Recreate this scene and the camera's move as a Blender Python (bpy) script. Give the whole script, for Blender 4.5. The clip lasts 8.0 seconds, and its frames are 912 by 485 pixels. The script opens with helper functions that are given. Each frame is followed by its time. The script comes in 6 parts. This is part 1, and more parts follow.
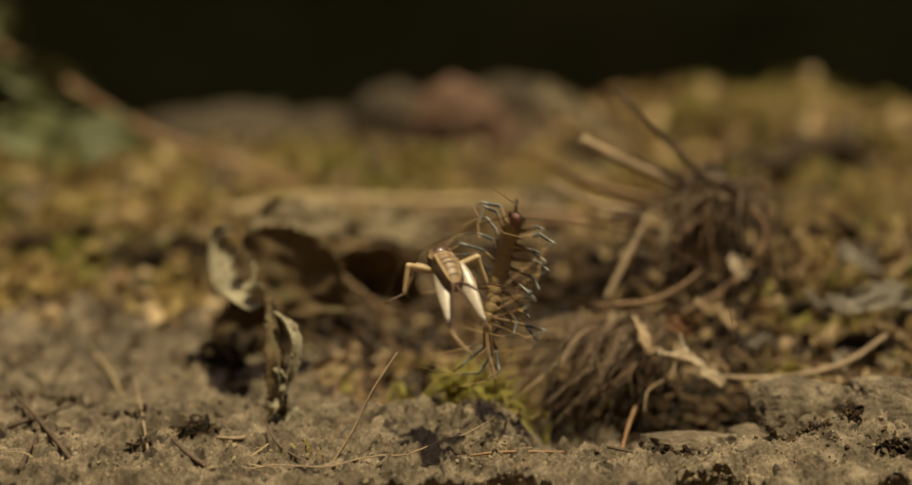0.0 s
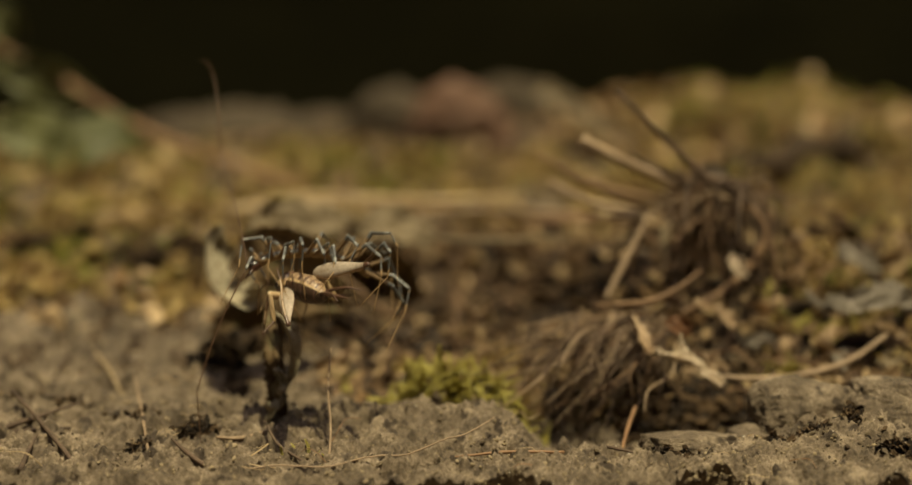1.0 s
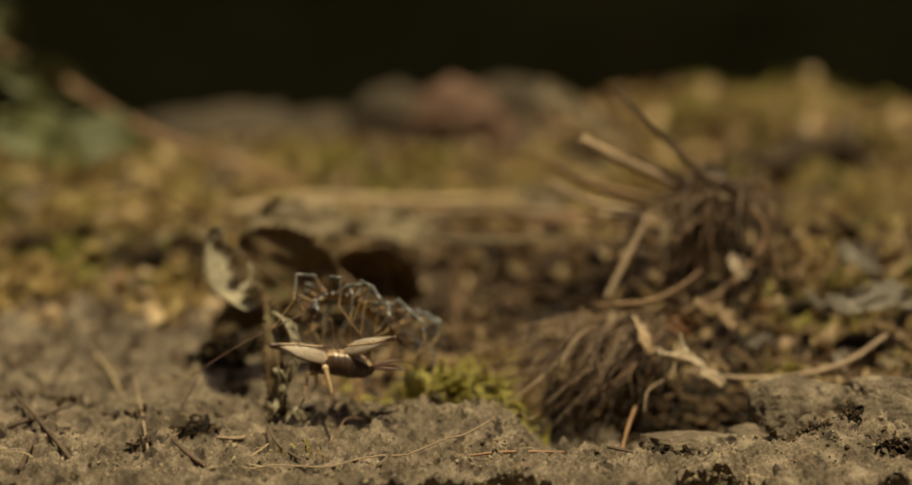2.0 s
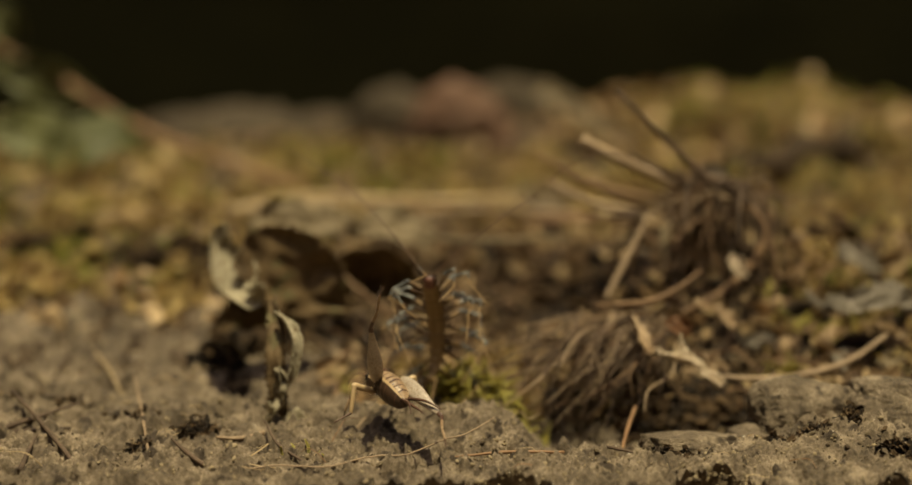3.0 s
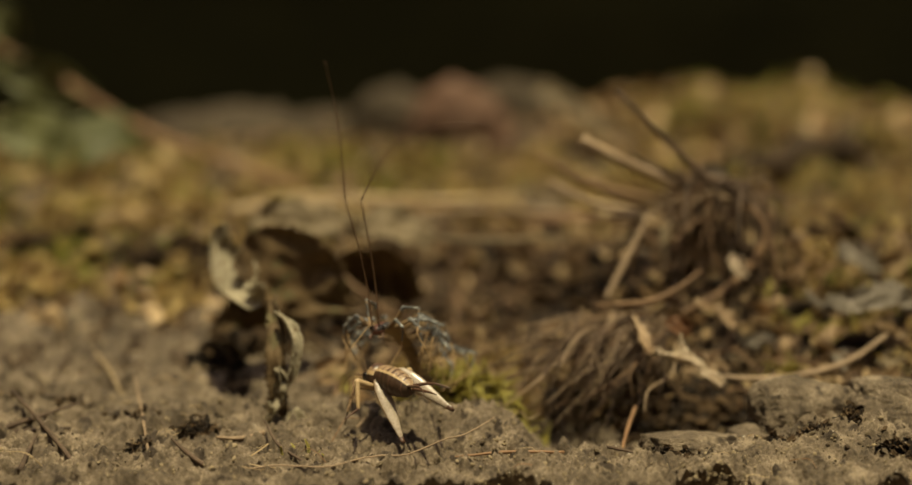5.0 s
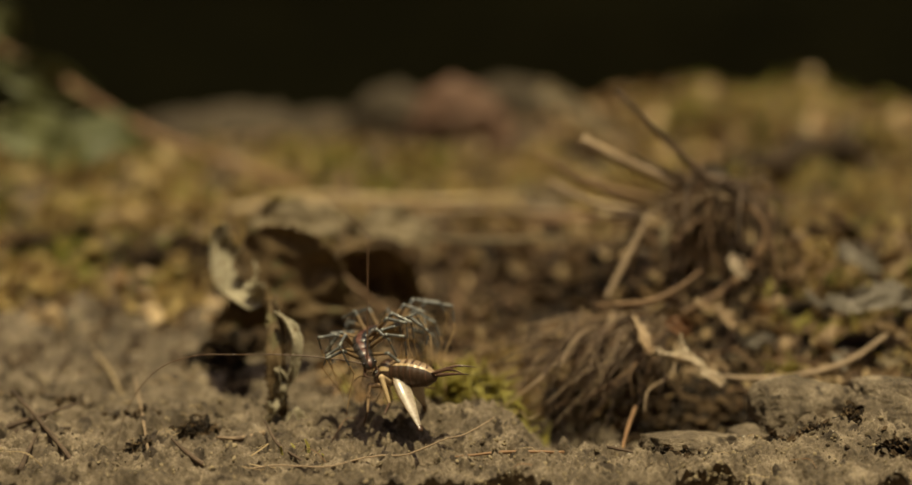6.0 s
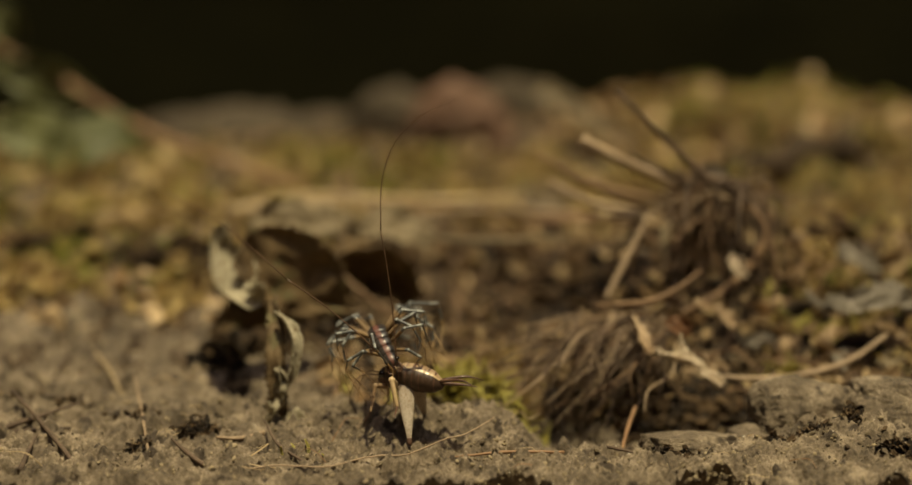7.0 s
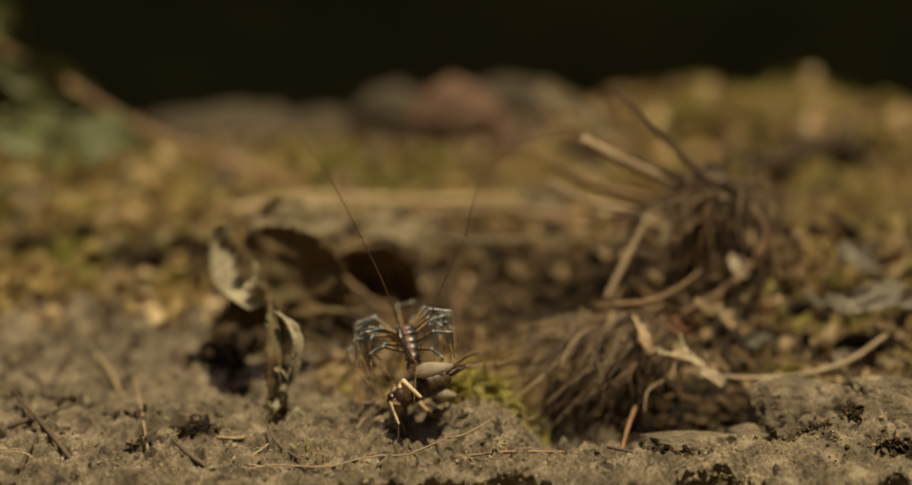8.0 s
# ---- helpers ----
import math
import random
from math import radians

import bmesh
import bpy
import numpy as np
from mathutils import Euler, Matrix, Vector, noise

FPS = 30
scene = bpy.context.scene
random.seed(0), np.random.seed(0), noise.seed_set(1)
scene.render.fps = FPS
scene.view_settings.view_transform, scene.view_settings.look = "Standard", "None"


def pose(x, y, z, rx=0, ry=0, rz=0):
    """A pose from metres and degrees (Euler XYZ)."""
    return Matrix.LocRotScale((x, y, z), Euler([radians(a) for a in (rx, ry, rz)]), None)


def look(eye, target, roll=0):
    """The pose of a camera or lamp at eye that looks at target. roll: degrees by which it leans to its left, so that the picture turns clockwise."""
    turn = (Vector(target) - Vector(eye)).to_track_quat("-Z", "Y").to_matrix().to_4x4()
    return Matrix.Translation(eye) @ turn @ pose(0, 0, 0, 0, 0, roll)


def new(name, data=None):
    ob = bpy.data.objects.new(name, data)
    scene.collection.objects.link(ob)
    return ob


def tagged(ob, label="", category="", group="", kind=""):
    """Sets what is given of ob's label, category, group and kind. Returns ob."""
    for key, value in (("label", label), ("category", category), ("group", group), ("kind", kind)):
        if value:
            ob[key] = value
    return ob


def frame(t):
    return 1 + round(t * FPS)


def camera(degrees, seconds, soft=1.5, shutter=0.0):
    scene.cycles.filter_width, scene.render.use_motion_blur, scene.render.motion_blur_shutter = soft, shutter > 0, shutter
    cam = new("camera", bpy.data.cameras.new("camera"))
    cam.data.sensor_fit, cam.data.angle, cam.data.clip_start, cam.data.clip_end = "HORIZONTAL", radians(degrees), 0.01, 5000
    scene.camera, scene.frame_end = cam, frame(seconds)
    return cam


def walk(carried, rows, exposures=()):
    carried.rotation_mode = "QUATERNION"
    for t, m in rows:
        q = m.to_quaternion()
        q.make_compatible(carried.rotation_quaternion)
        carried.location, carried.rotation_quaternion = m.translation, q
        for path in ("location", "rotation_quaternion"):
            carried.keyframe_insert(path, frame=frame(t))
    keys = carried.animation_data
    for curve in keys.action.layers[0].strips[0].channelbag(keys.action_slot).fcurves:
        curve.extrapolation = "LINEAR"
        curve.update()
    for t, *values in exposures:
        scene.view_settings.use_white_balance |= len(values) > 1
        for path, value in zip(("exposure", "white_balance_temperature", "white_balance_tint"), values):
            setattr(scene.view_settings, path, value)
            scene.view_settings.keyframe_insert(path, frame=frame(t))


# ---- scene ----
# a macro stage of soil, moss and dead plants, about 20 cm wide at the plane in focus
cam = camera(28, 8.0, soft=1.5, shutter=0.4)
cam.data.dof.use_dof = True
cam.data.dof.focus_distance = 0.403
cam.data.dof.aperture_fstop = 4.8
CAMERA_POSE = pose(0, -0.40, 0.13, 78, 0, 0)
walk(cam, [(0.0, CAMERA_POSE), (8.0, CAMERA_POSE)])

# ---------------------------------------------------------------- light
world = bpy.data.worlds.new("sky")
scene.world = world
world.use_nodes = True
sky = world.node_tree.nodes.new("ShaderNodeTexSky")
sky.sky_type, sky.sun_disc = "NISHITA", False
SUN_FROM = Vector((0.08, -0.18, 1.0)).normalized()
sky.air_density, sky.dust_density, sky.ozone_density = 0.5, 6.0, 0.3
sky.sun_elevation = math.asin(SUN_FROM.z)
sky.sun_rotation = math.atan2(SUN_FROM.x, SUN_FROM.y)
backlight = world.node_tree.nodes["Background"]
backlight.inputs["Strength"].default_value = 0.075
world.node_tree.links.new(sky.outputs["Color"], backlight.inputs["Color"])
sun = new("sun", bpy.data.lights.new("sun", "SUN"))
sun.data.energy, sun.data.angle, sun.data.color = 4.6, radians(0.9), (1.0, 0.88, 0.52)
sun.matrix_world = look(SUN_FROM * 2, (0, 0, 0))
scene.view_settings.exposure = -0.20


# ---------------------------------------------------------------- materials
def material(name, dark, light, scale=300.0, rough=0.85, bump=0.4, island=0.0, coat=0.0, spots=None, spot_scale=900.0,
             third=None, through_light=0.0, bump_distance=0.0006):
    """A mottled surface: a coarse and a fine noise between two or three colours, with relief."""
    m = bpy.data.materials.new(name)
    m.use_nodes = True
    n, l = m.node_tree.nodes, m.node_tree.links
    shader = n["Principled BSDF"]
    place = n.new("ShaderNodeTexCoord")
    coarse, fine = n.new("ShaderNodeTexNoise"), n.new("ShaderNodeTexNoise")
    coarse.inputs["Scale"].default_value, coarse.inputs["Detail"].default_value = scale * 0.22, 5
    fine.inputs["Scale"].default_value, fine.inputs["Detail"].default_value = scale * 2.2, 6
    fine.inputs["Roughness"].default_value = 0.7
    for tex in (coarse, fine):
        l.new(place.outputs["Object"], tex.inputs["Vector"])
    both = n.new("ShaderNodeMath")
    both.operation = "MULTIPLY_ADD"
    both.inputs[1].default_value = 0.45
    l.new(fine.outputs["Fac"], both.inputs[0])
    part_ = n.new("ShaderNodeMath")
    part_.operation = "MULTIPLY"
    part_.inputs[1].default_value = 0.55
    l.new(coarse.outputs["Fac"], part_.inputs[0])
    l.new(part_.outputs[0], both.inputs[2])
    value = both.outputs[0]
    if island:
        geo = n.new("ShaderNodeNewGeometry")
        shift = n.new("ShaderNodeMath")
        shift.operation = "MULTIPLY_ADD"
        shift.inputs[1].default_value, shift.inputs[2].default_value = island, -island / 2
        l.new(geo.outputs["Random Per Island"], shift.inputs[0])
        add = n.new("ShaderNodeMath")
        add.operation = "ADD"
        l.new(value, add.inputs[0])
        l.new(shift.outputs[0], add.inputs[1])
        value = add.outputs[0]
    ramp = n.new("ShaderNodeValToRGB")
    ramp.color_ramp.elements[0].position, ramp.color_ramp.elements[1].position = 0.32, 0.68
    ramp.color_ramp.elements[0].color, ramp.color_ramp.elements[1].color = (*dark, 1), (*light, 1)
    if third:
        mid = ramp.color_ramp.elements.new(0.5)
        mid.color = (*third, 1)
    l.new(value, ramp.inputs["Fac"])
    colour = ramp.outputs["Color"]
    if spots:
        cells = n.new("ShaderNodeTexNoise")
        cells.inputs["Scale"].default_value, cells.inputs["Detail"].default_value = spot_scale, 2
        l.new(place.outputs["Object"], cells.inputs["Vector"])
        cut = n.new("ShaderNodeValToRGB")
        cut.color_ramp.elements[0].position, cut.color_ramp.elements[1].position = 0.60, 0.66
        l.new(cells.outputs["Fac"], cut.inputs["Fac"])
        mix = n.new("ShaderNodeMix")
        mix.data_type = "RGBA"
        mix.inputs["B"].default_value = (*spots, 1)
        l.new(cut.outputs["Color"], mix.inputs["Factor"])
        l.new(colour, mix.inputs["A"])
        colour = mix.outputs["Result"]
    l.new(colour, shader.inputs["Base Color"])
    shader.inputs["Roughness"].default_value = rough
    shader.inputs["Coat Weight"].default_value = coat
    shader.inputs["Coat Roughness"].default_value = 0.15
    if bump:
        relief = n.new("ShaderNodeBump")
        relief.inputs["Strength"].default_value, relief.inputs["Distance"].default_value = bump, bump_distance
        l.new(both.outputs[0], relief.inputs["Height"])
        l.new(relief.outputs["Normal"], shader.inputs["Normal"])
    if through_light:
        thin = n.new("ShaderNodeBsdfTranslucent")
        l.new(colour, thin.inputs["Color"])
        blend = n.new("ShaderNodeMixShader")
        blend.inputs["Fac"].default_value = through_light
        l.new(shader.outputs[0], blend.inputs[1])
        l.new(thin.outputs[0], blend.inputs[2])
        l.new(blend.outputs[0], n["Material Output"].inputs["Surface"])
    return m


SOIL = material("soil", (0.046, 0.033, 0.021), (0.45, 0.352, 0.244), 620, 0.8, 1.0, third=(0.178, 0.132, 0.086), bump_distance=0.0012, spots=(0.060, 0.041, 0.026), spot_scale=170)
CRUMB = material("crumb", (0.06, 0.040, 0.022), (0.36, 0.28, 0.17), 400, 0.95, 0.6, island=0.5)
# humus coloured near black to imitate the shade of hollows and gaps
SHADE_HUMUS = material("shade_humus", (0.015, 0.0085, 0.004), (0.085, 0.050, 0.021), 400, 0.95, 0.8, island=0.7)
HUMUS = material("humus", (0.028, 0.017, 0.010), (0.15, 0.092, 0.05), 400, 0.9, 0.8, island=0.6)
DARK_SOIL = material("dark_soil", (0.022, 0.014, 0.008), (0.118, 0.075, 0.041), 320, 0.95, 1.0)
GOLD_MOSS = material("dry_moss", (0.15, 0.080, 0.020), (0.72, 0.56, 0.25), 160, 0.75, 0.0, island=0.8, through_light=0.35, third=(0.42, 0.29, 0.085))
GREEN_MOSS = material("green_moss", (0.10, 0.115, 0.012), (0.42, 0.42, 0.07), 200, 0.7, 0.0, island=0.5, through_light=0.35)
TUFT_MOSS = material("tuft_moss", (0.25, 0.21, 0.03), (0.86, 0.77, 0.40), 330, 0.6, 0.0, through_light=0.35, third=(0.50, 0.44, 0.10))
LITTER = material("litter", (0.045, 0.023, 0.010), (0.28, 0.18, 0.090), 250, 0.8, 0.4, island=0.7, third=(0.16, 0.092, 0.040))
TAN_LITTER = material("tan_litter", (0.24, 0.14, 0.06), (0.66, 0.48, 0.27), 250, 0.7, 0.4, island=0.6, through_light=0.2)
STRAW = material("straw", (0.36, 0.24, 0.12), (0.68, 0.52, 0.31), 350, 0.6, 0.4, island=0.1)
RED_STEM = material("reddish_stem", (0.17, 0.085, 0.038), (0.38, 0.22, 0.11), 350, 0.6, 0.4)
TAN_STALK = material("tan_stalk", (0.20, 0.13, 0.075), (0.50, 0.36, 0.23), 400, 0.65, 0.5)
DARK_TWIG = material("dark_twig", (0.035, 0.022, 0.014), (0.17, 0.11, 0.07), 500, 0.8, 0.7)
ROOT = material("root", (0.055, 0.030, 0.016), (0.27, 0.16, 0.085), 400, 0.8, 0.6, island=0.4)
PALE_LEAF = material("pale_dead_leaf", (0.26, 0.215, 0.135), (0.64, 0.56, 0.40), 420, 0.7, 0.6, spots=(0.20, 0.13, 0.065), through_light=0.25)
BROWN_LEAF = material("brown_dead_leaf", (0.045, 0.026, 0.011), (0.27, 0.175, 0.080), 240, 0.75, 0.8, through_light=0.2, spots=(0.17, 0.135, 0.06), spot_scale=160)
RED_LEAF = material("reddish_earth", (0.075, 0.036, 0.020), (0.20, 0.105, 0.060), 150, 0.7, 0.4)
BARK_CRUMB = material("bark_crumb", (0.025, 0.014, 0.008), (0.44, 0.31, 0.18), 300, 0.85, 0.5, island=0.9, third=(0.13, 0.078, 0.042))
SAND = material("sand_grain", (0.45, 0.36, 0.24), (0.80, 0.72, 0.58), 900, 0.2, 0.0, island=0.5, coat=0.8)
TAN_SCRAP = material("tan_scrap", (0.26, 0.155, 0.075), (0.56, 0.42, 0.27), 300, 0.7, 0.6)
RUST_LEAF = material("rust_leaf", (0.08, 0.030, 0.010), (0.26, 0.115, 0.045), 300, 0.7, 0.5, through_light=0.25)
PALE_SCRAP = material("pale_scrap", (0.34, 0.24, 0.15), (0.70, 0.58, 0.43), 300, 0.6, 0.5)
FRAGMENT = material("leaf_fragment", (0.022, 0.012, 0.006), (0.38, 0.265, 0.135), 90, 0.75, 0.6, island=0.8, third=(0.15, 0.090, 0.042), through_light=0.15)
GOLD_FRAGMENT = material("golden_fragment", (0.16, 0.090, 0.028), (0.64, 0.49, 0.25), 90, 0.75, 0.6, island=0.8, third=(0.42, 0.29, 0.105), through_light=0.25)
DULL_LEAF = material("dull_leaf", (0.13, 0.095, 0.055), (0.33, 0.255, 0.155), 260, 0.8, 0.7)
EARTH = material("ridge_earth", (0.030, 0.021, 0.012), (0.100, 0.073, 0.044), 150, 0.95, 0.8)
GREY_BARK = material("grey_bark", (0.085, 0.070, 0.054), (0.29, 0.245, 0.19), 400, 0.85, 0.8)
GREEN_LEAF = material("green_leaf", (0.044, 0.050, 0.012), (0.21, 0.21, 0.08), 90, 0.6, 0.2, through_light=0.2)
# near-black colour that imitates deep shade around the stage
SHADE_BACKING = material("shade_backing", (0.0075, 0.0078, 0.0030), (0.022, 0.0200, 0.0076), 9, 0.95, 0.2)
SHADE_BACKING.node_tree.nodes["Principled BSDF"].inputs["Specular IOR Level"].default_value = 0.08


# ---------------------------------------------------------------- mesh tools
def mesh_object(name, verts, faces, mat, parent=None, smooth=True):
    me = bpy.data.meshes.new(name)
    me.from_pydata([tuple(v) for v in verts], [], [tuple(f) for f in faces])
    me.materials.append(mat)
    if smooth:
        me.polygons.foreach_set("use_smooth", [True] * len(me.polygons))
    ob = new(name, me)
    ob.parent = parent
    return ob


def scatter_object(name, template, places, mat, smooth=False):
    """One mesh of many copies of a small triangle template; places: arrays of position, 3x3 turn-and-size."""
    tv, tf = np.array(template[0], float), np.array(template[1], int)
    pos, turn = places
    verts = np.einsum("nij,kj->nki", turn, tv) + pos[:, None, :]
    faces = tf[None] + (np.arange(len(pos)) * len(tv))[:, None, None]
    verts, faces = verts.reshape(-1, 3), faces.reshape(-1, 3)
    me = bpy.data.meshes.new(name)
    me.vertices.add(len(verts))
    me.vertices.foreach_set("co", verts.ravel())
    me.loops.add(faces.size)
    me.loops.foreach_set("vertex_index", faces.ravel().astype(np.int32))
    me.polygons.add(len(faces))
    me.polygons.foreach_set("loop_start", np.arange(0, faces.size, 3, dtype=np.int32))
    me.polygons.foreach_set("use_smooth", np.full(len(faces), smooth))
    me.update()
    me.validate()
    me.materials.append(mat)
    return new(name, me)


def turns(rng, n, size, tilt=0.5, stretch=0.25):
    """Random turns about z, tilts and sizes, as n 3x3 matrices."""
    a, b, c = rng.uniform(0, 2 * math.pi, n), rng.normal(0, tilt, n), rng.normal(0, tilt, n)
    ca, sa, cb, sb, cc, sc = np.cos(a), np.sin(a), np.cos(b), np.sin(b), np.cos(c), np.sin(c)
    z, o = np.zeros(n), np.ones(n)
    rz = np.stack([ca, -sa, z, sa, ca, z, z, z, o], 1).reshape(n, 3, 3)
    rx = np.stack([o, z, z, z, cb, -sb, z, sb, cb], 1).reshape(n, 3, 3)
    ry = np.stack([cc, z, sc, z, o, z, -sc, z, cc], 1).reshape(n, 3, 3)
    s = size * np.exp(np.clip(rng.normal(0, 1, n), -1.5, 1.5) * stretch)
    return np.einsum("nij,njk,nkl->nil", ry, rx, rz) * s[:, None, None]


TABLE = np.random.default_rng(5).permutation(256)
ANGLE = np.random.default_rng(6).uniform(0, 2 * math.pi, 256)


def perlin(x, y, seed=0):
    xi, yi = np.floor(x).astype(int), np.floor(y).astype(int)
    xf, yf = x - xi, y - yi
    u, v = xf * xf * xf * (xf * (xf * 6 - 15) + 10), yf * yf * yf * (yf * (yf * 6 - 15) + 10)

    def corner(i, j):
        a = ANGLE[TABLE[(TABLE[(xi + i + seed) % 256] + yi + j) % 256]]
        return np.cos(a) * (xf - i) + np.sin(a) * (yf - j)

    low = corner(0, 0) * (1 - u) + corner(1, 0) * u
    high = corner(0, 1) * (1 - u) + corner(1, 1) * u
    return (low * (1 - v) + high * v) * 1.5


def fbm(x, y, size, octaves=4, seed=0, keep=0.5):
    total, amp = 0, 1.0
    for k in range(octaves):
        total = total + amp * perlin(x / size + 17.3 * k, y / size - 9.1 * k, seed + 31 * k)
        size, amp = size / 2, amp * keep
    return total


def hump(x, y, cx, cy, sx, sy):
    return np.exp(-((x - cx) / sx) ** 2 - ((y - cy) / sy) ** 2)


def ramp01(v, a, b):
    t = np.clip((v - a) / (b - a), 0, 1)
    return t * t * (3 - 2 * t)


def ground_height(x, y):
    """The lie of the soil: a flat front shelf, a hollow behind its lip, banks rising to a ridge at the back."""
    x, y = np.asarray(x, float), np.asarray(y, float)
    z = np.interp(y, [-0.05, 0.015, 0.035, 0.085, 0.14, 0.20, 0.28, 0.34, 0.40, 0.5, 1.2],
                  [0.0, 0.0, -0.003, 0.003, 0.0085, 0.0130, 0.019, 0.023, -0.005, -0.05, -0.05])
    z = z + 0.0032 * hump(x, y, -0.006, 0.010, 0.022, 0.010)
    z = z - 0.012 * hump(x, y, 0.010, 0.047, 0.030, 0.018)
    z = z + 0.006 * ramp01(-x, 0.02, 0.05) * ramp01(y, 0.085, 0.13) * (1 - ramp01(y, 0.2, 0.3))
    z = z + 0.036 * hump(x, y, 0.068, 0.100, 0.026, 0.028) + 0.013 * hump(x, y, 0.043, 0.048, 0.016, 0.014)
    z = z + 0.016 * hump(x, y, 0.125, 0.105, 0.035, 0.045) - 0.008 * hump(x, y, 0.070, 0.030, 0.020, 0.012) - 0.006 * hump(x, y, 0.058, 0.034, 0.013, 0.009)
    z = z + 0.0122 * hump(x, y, 0.115, 0.33, 0.075, 0.05) - 0.020 * hump(x, y, 0.128, 0.262, 0.032, 0.016) + 0.006 * hump(x, y, -0.037, 0.235, 0.018, 0.02)
    z = z + 0.0055 * hump(x, y, 0.092, -0.006, 0.022, 0.011)
    z = z - 0.013 * hump(x, y, -0.005, 0.120, 0.045, 0.026)
    z = z - 0.010 * ramp01(x, 0.010, 0.026) * ramp01(y, -0.010, 0.004) * (1 - ramp01(y, 0.028, 0.042)) * (1 - ramp01(x, 0.060, 0.076))
    far = ramp01(y, 0.06, 0.20)
    z = z + (0.0006 + 0.0045 * far) * fbm(x, y, 0.030, 3, 3) + 0.002 * far * fbm(x, y, 0.011, 2, 19)
    z = z + 0.0075 * ramp01(y, 0.10, 0.16) * (0.12 - np.abs(fbm(x, y * 0.8, 0.026, 2, 95, 0.45)))
    z = z - 0.0050 * hump(x, y, 0.0753, -0.0040, 0.0060, 0.0040) - 0.0035 * hump(x, y, 0.0500, -0.0105, 0.0050, 0.0030)
    z = z + 0.0019 * fbm(x, y, 0.011, 3, 7) + 0.0011 * fbm(x, y, 0.0034, 4, 11, 0.65)
    crack = np.abs(fbm(x, y, 0.012, 3, 23))
    z = z - 0.0019 * np.exp(-(crack / 0.06) ** 2) * ramp01(fbm(x, y, 0.03, 2, 40), -0.1, 0.15)
    z = z + 0.0085 * hump(x, y, 0.004, 0.031, 0.012, 0.007)
    ridge = ramp01(y, 0.17, 0.26) * (0.35 + 0.65 * ramp01(x, 0.0, 0.06))
    z = z + 0.0050 * ridge * fbm(x, y, 0.035, 2, 8)
    z = z + 0.0024 * np.abs(fbm(x, y, 0.009, 4, 14, 0.6)) + 0.0008 * np.abs(fbm(x, y, 0.0030, 3, 27, 0.6)) - 0.0008
    clump = fbm(x, y, 0.0045, 2, 33)
    z = z + 0.0005 * ramp01(clump, 0.1, 0.3)
    pits = fbm(x, y, 0.016, 2, 51, 0.5)
    return z - 0.0050 * ramp01(pits, 0.36, 0.60)


def moss_cover(x, y):
    """Where moss grows: the left bank, the ledges, the right bank and the back ridge, in patches."""
    patch = ramp01(fbm(x, y, 0.022, 3, 90), -0.25, 0.15)
    left = ramp01(y, 0.085, 0.105) * ramp01(-x, 0.035, 0.05) * (1 - ramp01(y, 0.24, 0.27))
    ledge = ramp01(y, 0.165, 0.19) * (1 - ramp01(y, 0.25, 0.29))
    ridge = ramp01(y, 0.22, 0.25) * ramp01(x, 0.03, 0.07)
    right = ramp01(x, 0.080, 0.098) * ramp01(y, 0.040, 0.06)
    bare = 1 - 0.95 * hump(x, y, 0.136, 0.272, 0.020, 0.014)
    return np.clip(np.maximum.reduce([left, ledge, ridge, right]) * (0.06 + patch) * bare, 0, 1)


def green_cover(x, y):
    return moss_cover(x, y) * np.clip(ramp01(fbm(x, y, 0.028, 2, 61), 0.0, 0.25) + 1.3 * hump(x, y, -0.037, 0.235, 0.022, 0.018) + 1.5 * hump(x, y, 0.128, 0.285, 0.020, 0.016), 0, 1)


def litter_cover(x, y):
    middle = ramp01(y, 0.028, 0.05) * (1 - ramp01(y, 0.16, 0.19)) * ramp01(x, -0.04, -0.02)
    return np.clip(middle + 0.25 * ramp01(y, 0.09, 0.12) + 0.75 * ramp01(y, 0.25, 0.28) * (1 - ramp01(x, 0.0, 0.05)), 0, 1)


